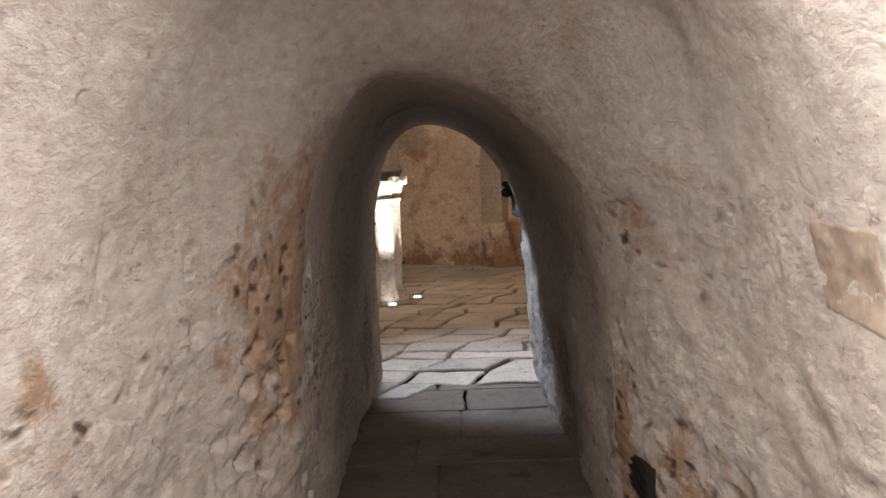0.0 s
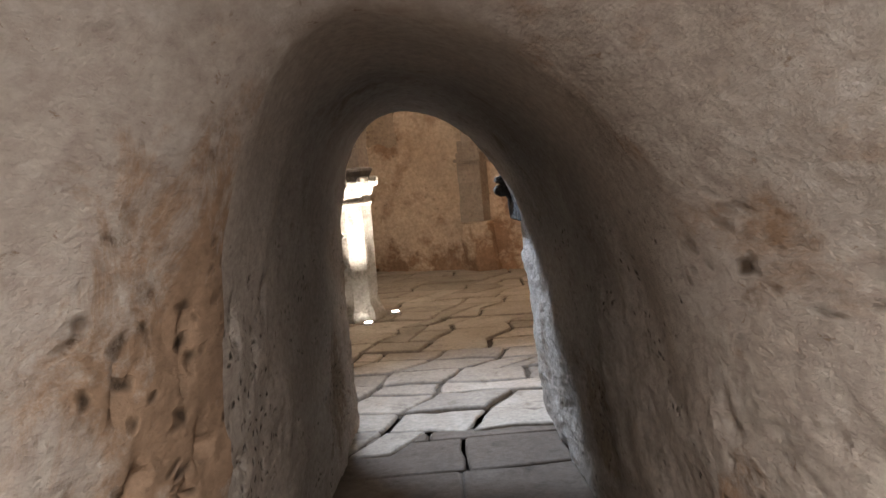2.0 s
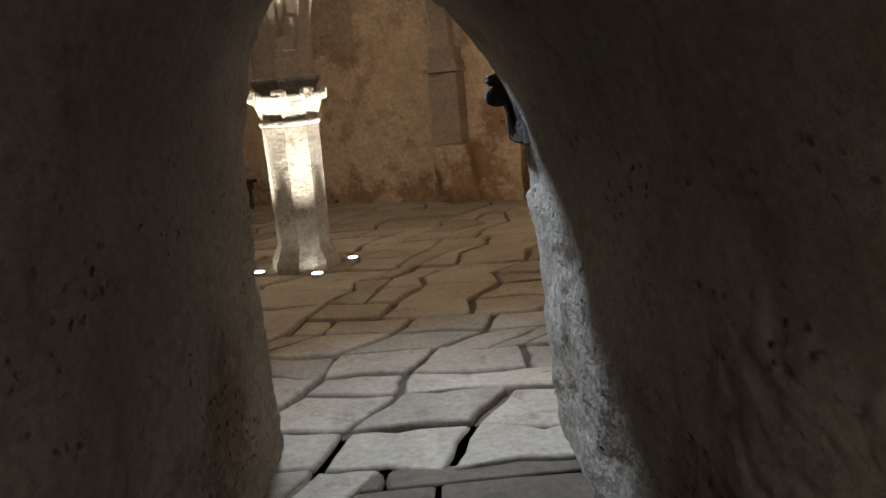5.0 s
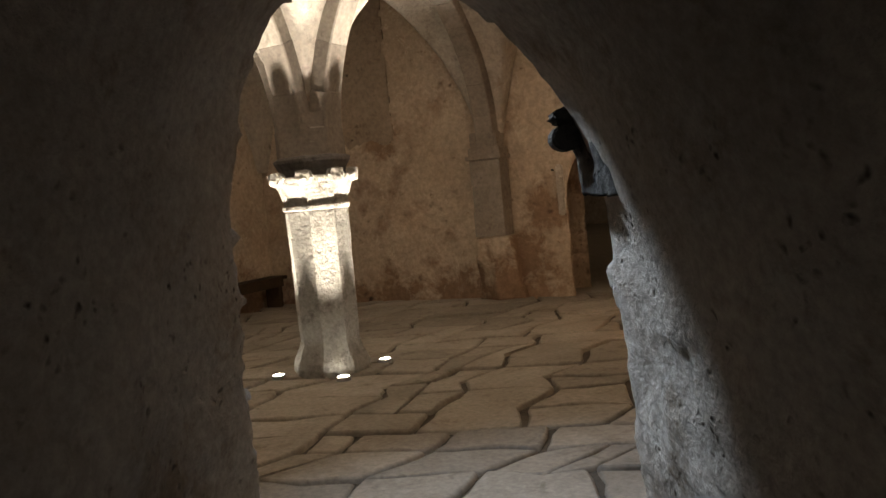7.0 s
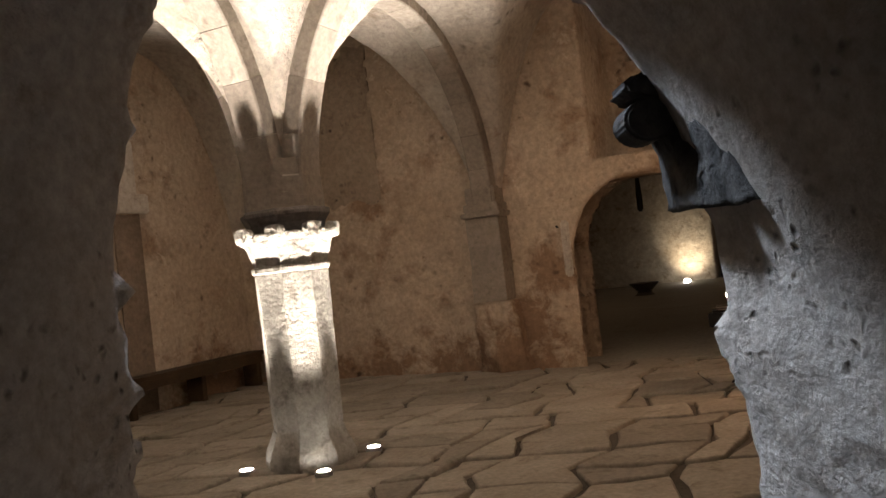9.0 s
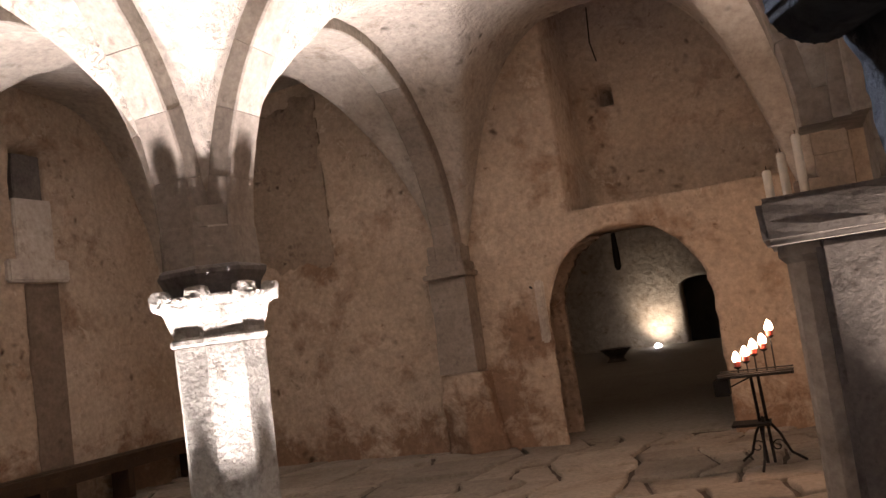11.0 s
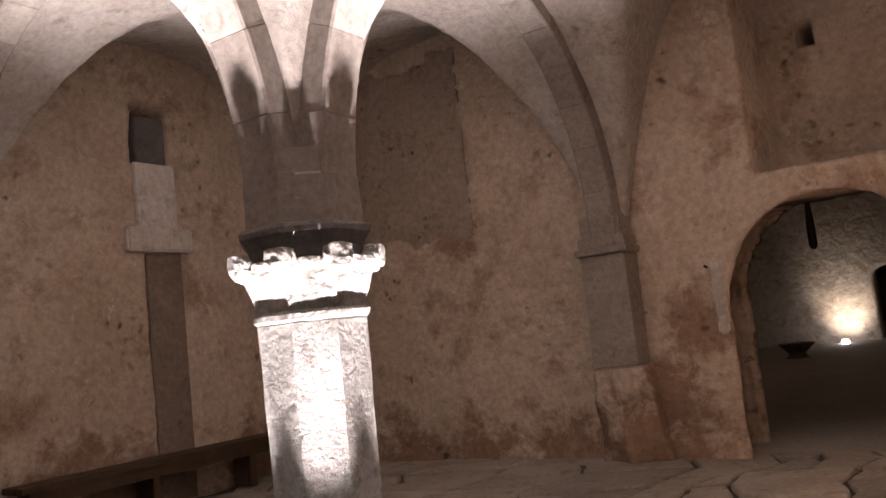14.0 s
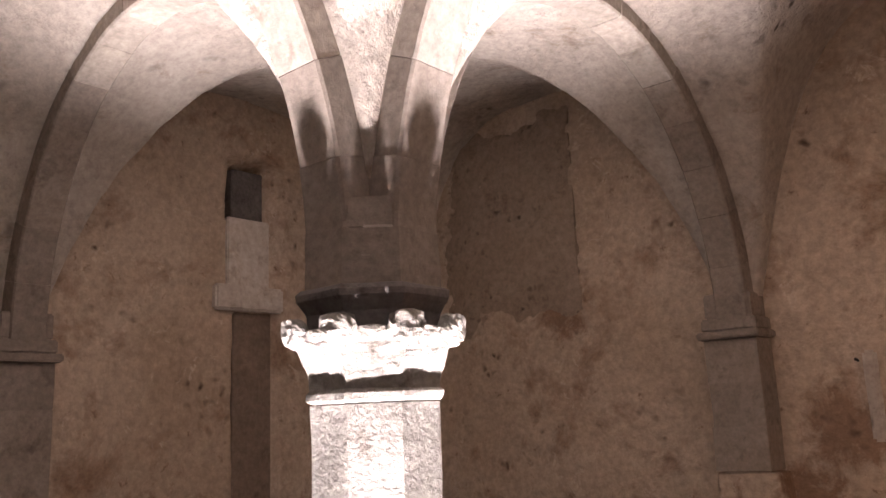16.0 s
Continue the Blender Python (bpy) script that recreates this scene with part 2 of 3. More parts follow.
WOOD = rough_material("dark_wood", (0.05, 0.032, 0.02), (0.08, 0.05, 0.03), (0.03, 0.02, 0.012), fine=40, big=3, bump=0.3, rough=0.6)
STEEL = plain("brushed_steel", (0.5, 0.5, 0.5), 0.35, 1.0)
LENS = glowing("lamp_lens", (1.0, 0.95, 0.85), 60)
FLAME = glowing("candle_flame", (1.0, 0.72, 0.45), 40)
WAX = plain("red_wax", (0.55, 0.10, 0.07), 0.4)
WHITEWAX = plain("white_wax", (0.8, 0.74, 0.64), 0.45)

# ---- mesh helpers ----


def part(name, bm, material, parent=None, label="", m=None):
    bmesh.ops.recalc_face_normals(bm, faces=bm.faces)
    me = bpy.data.meshes.new(name)
    bm.to_mesh(me)
    bm.free()
    me.materials.append(material)
    ob = new(name, me)
    if parent is not None:
        ob.parent = parent
    if m is not None:
        ob.matrix_basis = m
    if label:
        ob["label"] = label
    return ob


def smooth(ob):
    for p in ob.data.polygons:
        p.use_smooth = True
    return ob


def empty(name, m, label, category, group=""):
    e = new(name)
    e.matrix_world = m
    return tagged(e, label, category, group)


def add_box(bm, lo, hi, bevel=0.0, m=None):
    r = bmesh.ops.create_cube(bm, size=1)
    c = [(a + b) / 2 for a, b in zip(lo, hi)]
    s = [abs(b - a) for a, b in zip(lo, hi)]
    mat = Matrix.Translation(c) @ Matrix.Diagonal((*s, 1))
    if m is not None:
        mat = m @ mat
    bmesh.ops.transform(bm, matrix=mat, verts=r["verts"])
    if bevel:
        edges = list({e for v in r["verts"] for e in v.link_edges})
        bmesh.ops.bevel(bm, geom=edges, offset=bevel, segments=2, affect="EDGES")
    return bm


def boxed(lo, hi, bevel=0.0):
    return add_box(bmesh.new(), lo, hi, bevel)


def add_tube(bm, a, b, ra, rb=None, n=10):
    a, b = Vector(a), Vector(b)
    rb = ra if rb is None else rb
    q = (b - a).to_track_quat("Z", "Y")
    rings = []
    for p, r in ((a, ra), (b, rb)):
        rings.append([bm.verts.new(p + q @ Vector((r * math.cos(2 * math.pi * i / n), r * math.sin(2 * math.pi * i / n), 0))) for i in range(n)])
    for i in range(n):
        bm.faces.new((rings[0][i], rings[0][(i + 1) % n], rings[1][(i + 1) % n], rings[1][i]))
    bm.faces.new(rings[0][::-1])
    bm.faces.new(rings[1])
    return bm


def tube(a, b, ra, rb=None, n=10):
    return add_tube(bmesh.new(), a, b, ra, rb, n)


def turned(rings, n, turn=0.0, wobble=0.0):
    """Closed body of stacked n-sided rings (radius, z)."""
    bm = bmesh.new()
    made = []
    for r, z in rings:
        made.append([bm.verts.new((r * math.cos(2 * math.pi * i / n + turn) + random.uniform(-wobble, wobble), r * math.sin(2 * math.pi * i / n + turn) + random.uniform(-wobble, wobble), z + random.uniform(-wobble, wobble))) for i in range(n)])
    for a, b in zip(made, made[1:]):
        for i in range(n):
            bm.faces.new((a[i], a[(i + 1) % n], b[(i + 1) % n], b[i]))
    bm.faces.new(made[0][::-1])
    bm.faces.new(made[-1])
    return bm


def sheet(inner, outer):
    """A thick shell between two grids of points of the same size."""
    bm = bmesh.new()
    n, k = len(inner), len(inner[0])
    a = [[bm.verts.new(p) for p in row] for row in inner]
    b = [[bm.verts.new(p) for p in row] for row in outer]
    for i in range(n - 1):
        for j in range(k - 1):
            bm.faces.new((a[i][j], a[i][j + 1], a[i + 1][j + 1], a[i + 1][j]))
            bm.faces.new((b[i][j], b[i + 1][j], b[i + 1][j + 1], b[i][j + 1]))
    rim = [(i, 0) for i in range(n)] + [(n - 1, j) for j in range(1, k)] + [(i, k - 1) for i in range(n - 2, -1, -1)] + [(0, j) for j in range(k - 2, 0, -1)]
    ra = [bm.verts.new(inner[i][j]) for i, j in rim]
    rb = [bm.verts.new(outer[i][j]) for i, j in rim]
    for q in range(len(rim)):
        w = (q + 1) % len(rim)
        bm.faces.new((ra[q], ra[w], rb[w], rb[q]))
    return bm


def lump(p, scale, amount, octaves=4):
    return amount * noise.fractal(Vector(p) * scale, 0.9, 2.1, octaves)


def chipped(bm, amount, scale=9):
    bmesh.ops.subdivide_edges(bm, edges=bm.edges, cuts=3, use_grid_fill=True)
    for v in bm.verts:
        v.co += Vector((v.co.x, v.co.y, 0)).normalized() * lump(v.co, scale, amount)
    return bm


# ---- passage ----


def passage_profile(y):
    """Left, right, springing height, apex height and apex x of the passage at depth y."""
    k = max(0.0, min(1.0, (5.3 - y) / 1.2))
    k = k * k * (3 - 2 * k)
    left = -0.46 - 0.24 * k
    right = 0.90 + 0.20 * k - 0.10 * max(0.0, (y - 5.3) / 3.4)
    return left, right, 1.13 + 0.1 * k, 2.17 + 0.38 * k, 0.03 + 0.14 * k


def passage_point(y, s):
    """s from 0 (foot of the left wall) over 1 and 2 (springings) to 3 (foot of the right wall)."""
    left, right, zs, za, xa = passage_profile(y)
    if s < 1:
        return Vector((left - 0.03 * (1 - s), y, zs * s)), Vector((-1, 0, 0))
    if s > 2:
        return Vector((right + 0.05 * (s - 2), y, zs * (3 - s))), Vector((1, 0, 0))
    a = math.pi * (2 - s)
    c = math.cos(a)
    x = xa + (right - xa) * c if c > 0 else xa + (xa - left) * c
    k = max(0.0, min(1.0, (5.5 - y) / 1.1))
    k = k * k * (3 - 2 * k)
    k0 = max(0.0, min(1.0, c * 4 + 0.5))
    z = zs + (za - zs) * max(0.0, math.sin(a)) ** (0.95 * k + (0.85 + 0.27 * k0) * (1 - k))
    return Vector((x, y, z)), Vector((c, 0, math.sin(a))).normalized()


PITS = []
for k in range(64):
    PITS.append((Vector((-0.5, random.gauss(4.95, 0.4), random.gauss(1.05, 0.45))), random.choice((0.015, 0.022, 0.035, 0.05))))
for k in range(26):
    PITS.append((Vector((-0.7, random.uniform(3.2, 4.6), random.uniform(0.2, 1.9))), random.uniform(0.01, 0.025)))
for k in range(46):
    PITS.append((Vector((1.0, random.uniform(3.0, 6.5), random.uniform(0.3, 1.9))), random.uniform(0.008, 0.02)))


def passage_relief(p, s):
    k = max(0.0, min(1.0, (abs(s - 1.5) - 0.32) / 0.3))
    wall = 0.3 + 0.7 * k * k * (3 - 2 * k)
    q = Vector((p.x, p.y * 0.55, p.z))
    d = lump(p, 1.1, 0.035, 3) + lump(q, 4.5, 0.016 * wall, 4) + lump(q, 15, 0.007 * wall, 3)
    d += 0.004 * wall * noise.noise(q * 38)
    if wall > 0.5:
        d += 0.06 * wall * max(0.0, noise.noise(q * 7.5) + 0.35 * noise.noise(q * 17) - 0.55)
        for c, r in PITS:
            if abs(p.y - c.y) < 1.6 * r and abs(p.z - c.z) < 1.6 * r and (p.x < 0.2) == (c.x < 0.2):
                e = math.hypot(p.y - c.y, 1.15 * (p.z - c.z)) / r + 0.9 * noise.noise(p * 26)
                d += 1.1 * r * max(0.0, 1 - max(0.0, e) ** 3)
    return d


def passage_steps(lo, hi):
    ys, y = [], 0.0
    span = hi - lo
    while y < 1.0:
        ys.append(y)
        at = lo + span * y
        y += (0.09 if at < 2.9 else 0.014 if at < 6.2 else 0.024 if at < 7.7 else 0.016) / span
    return ys + [1.0]


def passage_shell(name, s0, s1, ns, material, label, lo, hi):
    inner, outer = [], []
    for f in passage_steps(lo, hi):
        row, orow = [], []
        for j in range(ns + 1):
            s = s0 + (s1 - s0) * j / ns
            end = 8.93 - 0.22 * max(0.0, min(1.0, s / 3)) ** 0.8 if hi > 8 else hi + 0.02
            start = lo if lo < 0 else lo + 0.05 * noise.noise(Vector((s * 4, 1.3, 0)))
            y = start + (end - start) * f
            p, n = passage_point(y, s)
            d = passage_relief(p, s)
            k = max(0.0, (y - end + 0.12) / 0.12) if hi > 8 else 0.0
            if lo > 0:
                k0 = max(0.0, 1 - (y - start) / 0.15)
                d += 0.004 * k0
            worn = (0.05 + 0.5 * lump(p, 5, 0.1) + lump(p, 14, 0.07)) * k * k * k
            if f == 1.0 and hi > 8:
                p.y += lump(p, 3.0, 0.05) + lump(p, 10.0, 0.07) + lump(p, 25.0, 0.03)
            row.append(p + n * (d + max(0.0, worn)))
            orow.append(p + n * 0.5)
        inner.append(row)
        outer.append(orow)
    ob = smooth(part(name, sheet(inner, outer), material))
    return tagged(ob, label, "wall" if "wall" in name else "ceiling", kind="structure")


# the deeper part wears the darker copy, with its shade in the colour
for nm, lo, hi, mat, what in (("passage", -1.6, 5.27, PASSAGE, "pale pitted plaster"), ("tunnel", 5.22, 8.85, TUNNEL_SHADED, "shade-darkened plaster")):
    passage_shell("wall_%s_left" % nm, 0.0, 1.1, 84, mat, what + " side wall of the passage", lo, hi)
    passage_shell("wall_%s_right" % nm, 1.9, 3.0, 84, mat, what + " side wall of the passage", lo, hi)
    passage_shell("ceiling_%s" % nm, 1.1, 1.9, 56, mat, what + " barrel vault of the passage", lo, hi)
tagged(part("wall_passage_end", boxed((-1.6, -2.0, -0.3), (2.0, -1.6, 3.2)), PASSAGE), "plaster wall closing the passage", "wall", kind="structure")
tagged(part("floor_passage", boxed((-1.2, -1.9, -0.35), (1.7, 8.9, -0.035)), DIRT_AND_DARK), "dark earthen bed of the passage floor", "floor", kind="structure")

# ---- hall: walls ----
SPRING, RISE = 1.96, 1.90
U0, U1, U2 = -3.80, 3.55, 7.3
V0, V1 = -3.72, 4.05


def wall_panel(name, m, u0, u1, z0, z1, res, depth, thick, hole=None, material=HALL_P, label="", seed=0.0, splay=False):
    """Wall in its own plane (x along, y outwards, z up) with relief, a front of given depth and an arched hole (x0, x1, spring, top)."""
    bm = bmesh.new()
    nu, nz = int((u1 - u0) / res), int((z1 - z0) / res)
    du, dz = (u1 - u0) / nu, (z1 - z0) / nz

    def inside(x, z):
        if not hole:
            return False
        x0, x1, zs, zt = hole
        if not x0 < x < x1:
            return False
        c, r = (x0 + x1) / 2, (x1 - x0) / 2
        return z < zs + (zt - zs) * math.sqrt(max(0, 1 - ((x - c) / r) ** 2))

    def front(x, z):
        p = Vector((x + seed, seed * 2, z))
        return depth(x, z) + lump(p, 0.9, 0.03, 3) + lump(p, 4.0, 0.014, 4) + lump(p, 14, 0.004, 3)

    grid, back = {}, {}
    cells = [(i, j) for i in range(nu) for j in range(nz) if not inside(u0 + (i + 0.5) * du, z0 + (j + 0.5) * dz)]
    have = set(cells)

    def vert(i, j):
        if (i, j) not in grid:
            x, z = u0 + i * du, z0 + j * dz
            if hole:
                near = [(a, b) for a in (i - 1, i) for b in (j - 1, j) if 0 <= a < nu and 0 <= b < nz and (a, b) not in have]
                if near:
                    x0, x1, zs, zt = hole
                    c, r = (x0 + x1) / 2, (x1 - x0) / 2
                    if z <= zs:
                        x = x0 if x < c else x1
                    else:
                        e = math.hypot((x - c) / r, (z - zs) / (zt - zs)) or 1
                        x, z = c + (x - c) / e, zs + (z - zs) / e
                    x += lump((x, z, seed), 6, 0.02)
            grid[i, j] = bm.verts.new((x, front(x, z), z))
            bx = x + (0.5 if x > (hole[0] + hole[1]) / 2 else -0.5) if hole and splay and near else x
            back[i, j] = bm.verts.new((bx, min(thick, 0.8) if splay and z < 2.25 else thick, z))
        return grid[i, j], back[i, j]

    for i, j in cells:
        q = [vert(*k) for k in ((i, j), (i + 1, j), (i + 1, j + 1), (i, j + 1))]
        bm.faces.new([a for a, b in q])
        bm.faces.new([b for a, b in q][::-1])
        for (di, dj), (k, l) in (((-1, 0), (3, 0)), ((1, 0), (1, 2)), ((0, -1), (0, 1)), ((0, 1), (2, 3))):
            if (i + di, j + dj) not in have:
                bm.faces.new((q[k][0], q[l][0], q[l][1], q[k][1]))
    ob = smooth(part(name, bm, material, m=m))
    return tagged(ob, label, "wall", kind="structure")


def back_depth(x, z):
    """The blind lunette over the doorway is set back, with a small putlog hole in it."""
    edge = 1.26 + 0.03 * noise.noise(Vector((0, 0, z * 3)))
    if z > 2.33 and edge < x < 3.3:
        return 0.85 + (0.9 if 1.58 < x < 1.75 and 3.50 < z < 3.73 else 0.0)
    bare = max(0.0, 1 - ((x + 1.0) / 0.55) ** 4) * max(0.0, 1 - ((z - 2.75) / 0.6) ** 4)
    course = noise.noise(Vector((x * 5.5, 1.7, z * 12))) + 0.5 * noise.noise(Vector((x * 13, 4.0, z * 22)))
    fade = max(0.0, min(1.0, (z - 1.6) / 0.7)) * max(0.0, min(1.0, -x / 0.4))
    step = -0.045 * fade if -1.5 + 0.03 * noise.noise(Vector((z * 5, 0, 2))) < x < 0 else 0.0
    return step - 0.03 * bare * course + 0.03 * max(0.0, min(1.0, (0.75 - z) / 0.3)) * noise.noise(Vector((x * 2, 3, z * 2)))


def left_depth(x, z):
    """Niche with a walled-up slot below it."""
    if 1.80 < x < 2.24 and 3.2 < z < 3.74 + 0.05 * math.cos((x - 2.02) * 6):
        return 0.42
    if 1.89 < x < 2.33 and z < 2.32:
        return 0.07
    if 2.24 < x < 2.40 and 2.9 < z < 3.78:
        return 0.10
    if 2.52 < x < 2.68 and 3.12 < z < 3.28:
        return 0.07
    rough_at = max(0.0, 1 - abs(z - 3.95) / 0.35) * max(0.0, 1 - abs(x - 1.7) / 1.2)
    return 0.05 * rough_at * noise.noise(Vector((x * 9, 2.0, z * 13)))


DOOR = (0.92, 2.52, 1.25, 2.08)
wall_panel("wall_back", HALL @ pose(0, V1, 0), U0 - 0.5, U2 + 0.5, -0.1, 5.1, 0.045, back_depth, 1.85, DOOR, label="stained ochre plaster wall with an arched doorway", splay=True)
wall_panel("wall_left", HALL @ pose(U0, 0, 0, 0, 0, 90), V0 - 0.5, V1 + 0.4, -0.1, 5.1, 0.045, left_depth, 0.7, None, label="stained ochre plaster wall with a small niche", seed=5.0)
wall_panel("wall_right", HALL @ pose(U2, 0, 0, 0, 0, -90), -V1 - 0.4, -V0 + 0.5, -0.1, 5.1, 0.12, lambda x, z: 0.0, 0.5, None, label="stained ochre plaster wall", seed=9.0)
for lo, hi, nm in (((U0 - 0.5, V0 - 0.6, -0.1), (2.05, V0, 5.1), "wall_front_left"), ((4.15, V0 - 0.4, -0.1), (U2 + 0.5, V0 + 0.3, 5.1), "wall_front_right"), ((2.05, V0 - 0.5, 2.45), (4.15, V0 + 0.1, 5.1), "wall_front_top")):
    tagged(part(nm, boxed(lo, hi), HALL_P, m=HALL), "ochre plaster wall pierced by the passage", "wall", kind="structure")

# ---- hall: vault ----


def bay_height(a, b, la, lb, walls):
    """Groined web: round over the transverse arches, taller and pointed against the walls."""
    def rise(x, k):
        x = abs(2 * x - 1)
        return (1 - k) * (RISE + 0.07) * math.sqrt(max(0.0, 1 - x * x)) + k * 2.36 * (1 - x ** 3.2)

    ia = [0.12, 0.12, 0.12, 0.12]
    fa = min(1.0, max(0.0, (a - ia[0]) / (la - ia[0] - ia[1])))
    fb = min(1.0, max(0.0, (b - ia[2]) / (lb - ia[2] - ia[3])))
    ka = max(walls[0] * (1 - fa), walls[1] * fa)
    kb = max(walls[2] * (1 - fb), walls[3] * fb)
    return SPRING + 0.04 + max(rise(fa, kb), rise(fb, ka))


bm_v = bmesh.new()
for ua, ub in ((U0, 0.0), (0.0, U1), (U1, U2)):
    for va, vb in ((V0, 0.0), (0.0, V1)):
        n = 64
        lower, upper = [], []
        for i in range(n + 1):
            lr, ur = [], []
            for j in range(n + 1):
                a = (1 - math.cos(math.pi * i / n)) / 2 * (ub - ua)
                b = (1 - math.cos(math.pi * j / n)) / 2 * (vb - va)
                z = bay_height(a, b, ub - ua, vb - va, (ua == U0, ub == U2, va == V0, vb == V1))
                p = Vector((ua + a, va + b, z))
                z += lump(p, 1.3, 0.03, 3) + lump(p, 6, 0.014, 4)
                lr.append((p.x, p.y, z))
                ur.append((p.x, p.y, z + 0.3))
            lower.append(lr)
            upper.append(ur)
        one = sheet(lower, upper)
        me = bpy.data.meshes.new("bay")
        one.to_mesh(me)
        one.free()
        bm_v.from_mesh(me)
        bpy.data.meshes.remove(me)
tagged(smooth(part("ceiling", bm_v, VAULT_H, m=HALL)), "rough whitewashed groin vault of the hall", "ceiling", kind="structure")


def arch(origin, turn, span, half, label, dark=True):
    """A transverse arch of separate voussoirs, springing at the origin and running along its local x."""
    base = empty("vault_arch", HALL @ pose(*origin, 0, 0, turn), label, "arch", "arches of the vault")
    n, inner, deep = 15, RISE, 0.30
    for i in range(n):
        a0, a1 = math.pi * i / n + 0.0008, math.pi * (i + 1) / n - 0.0008
        bm = bmesh.new()
        rows = []
        j = random.uniform(-0.004, 0.004)
        for k in range(4):
            a = a0 + (a1 - a0) * k / 3
            c, s = -math.cos(a), math.sin(a)
            ring = []
            for off, w in ((j, half - 0.012), (j + 0.012, half), (deep, half), (deep, -half), (j + 0.012, -half), (j, -half + 0.012)):
                ring.append(bm.verts.new((span / 2 + c * (span / 2 + off), w + j, s * (inner + off))))
            rows.append(ring)
        for p, q in zip(rows, rows[1:]):
            for k in range(6):
                bm.faces.new((p[k], p[(k + 1) % 6], q[(k + 1) % 6], q[k]))
        bm.faces.new(rows[0])
        bm.faces.new(rows[-1][::-1])
        # capital's shadow is coloured into the first two; the last five are darker too
        part("voussoir", bm, DARK_AND_SHADED if (i < 2 or i > n - 6) and dark else STONE, base)
    return base


ARCH_L = "transverse arch of grey cut stone carrying the vault"
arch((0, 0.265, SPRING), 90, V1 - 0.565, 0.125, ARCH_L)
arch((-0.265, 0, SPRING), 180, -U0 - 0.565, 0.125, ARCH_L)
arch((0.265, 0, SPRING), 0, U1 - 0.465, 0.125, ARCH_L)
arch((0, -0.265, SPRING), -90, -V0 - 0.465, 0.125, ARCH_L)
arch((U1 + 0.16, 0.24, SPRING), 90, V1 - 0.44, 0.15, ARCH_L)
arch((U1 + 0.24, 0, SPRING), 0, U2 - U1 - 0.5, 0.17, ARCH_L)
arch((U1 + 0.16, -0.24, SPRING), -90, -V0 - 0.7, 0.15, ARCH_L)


def pilaster(m, label):
    base = empty("pilaster", m, label, "pilaster", "wall pilasters")
    for k in range(3):
        part("block", chipped(boxed((-0.21 + random.uniform(-0.008, 0.008), -0.3, 0.83 + 0.325 * k), (0.20, 0.1, 1.155 + 0.325 * k), 0.004), 0.004), DARK_AND_SHADED, base)
    bm = bmesh.new()
    add_box(bm, (-0.235, -0.285, -0.02), (0.24, 0.12, 0.85))
    bmesh.ops.subdivide_edges(bm, edges=bm.edges, cuts=17, use_grid_fill=True)
    for v in bm.verts:
        up = max(0.0, min(1.0, v.co.z / 0.86))
        if v.co.y < 0.1:
            v.co.x *= 1.38 - 0.42 * up ** 0.7 + lump(v.co, 2.2, 0.08) * (1 - up * up)
            v.co.y += 0.16 * (1 - up) * abs(v.co.x) / 0.3 + 0.05 * (1 - up) + lump(v.co, 3.0, 0.04) + lump(v.co, 9.0, 0.015)
            v.co.z -= 0.05 * max(0.0, up - 0.9) * 10 * abs(v.co.x) / 0.3
    smooth(part("plinth", bm, HALL_P, base, "lumpy plinth under worn plaster"))
    bm = bmesh.new()
    for lo, hi in (((-0.25, -0.35, 1.81), (0.24, 0.1, 1.87)), ((-0.22, -0.31, 1.87), (0.21, 0.1, 1.97))):
        add_box(bm, lo, hi, 0.012)
    part("corbel", bm, DARK_AND_SHADED, base)
    part("impost", boxed((-0.19, -0.29, 1.97), (0.18, 0.1, 2.16), 0.012), DARK_AND_SHADED, base)
    return base


PIL = "grey stone wall pilaster with a moulded corbel"
pilaster(HALL @ pose(-0.03, V1, 0), PIL)
pilaster(HALL @ pose(U0, 0, 0, 0, 0, 90), PIL)
pilaster(HALL @ pose(U1, V1, 0), PIL)

# ---- column ----
FACE = radians(-45.0 + 22.5)


def leaf_hook(a, r, z, size, seed):
    """A worn, curled leaf that stands out at a corner of the capital; size: radial, across, upright."""
    bm = bmesh.new()
    bmesh.ops.create_cube(bm, size=1.6)
    bmesh.ops.subdivide_edges(bm, edges=bm.edges, cuts=7, use_grid_fill=True)
    for v in bm.verts:
        p = v.co * 0.45 + v.co.normalized() * 0.62
        p.x += 0.30 * max(0.0, p.z) - 0.10
        p.y *= 1.0 - 0.18 * max(0.0, -p.z)
        v.co = p + p.normalized() * lump(p + Vector((seed, r, z)), 1.7, 0.16)
    bmesh.ops.transform(bm, matrix=Matrix.Rotation(a, 4, "Z") @ Matrix.Translation((r, 0, z)) @ Matrix.Diagonal((*size, 1)), verts=bm.verts)
    return bm


def leafy(bm):
    """Tooled leaf tongues on the lower rim of the bell, and a scalloped lip."""
    bmesh.ops.subdivide_edges(bm, edges=bm.edges, cuts=5, use_grid_fill=True)
    for v in bm.verts:
        out = Vector((v.co.x, v.co.y, 0)).normalized()
        ang = math.atan2(v.co.y, v.co.x)
        low = max(0.0, 1 - (v.co.z - 1.445) / 0.06)
        v.co += out * (0.006 * low * math.sin(ang * 41 + 3 * noise.noise(v.co * 9)) + lump(v.co, 15, 0.007))
    return bm


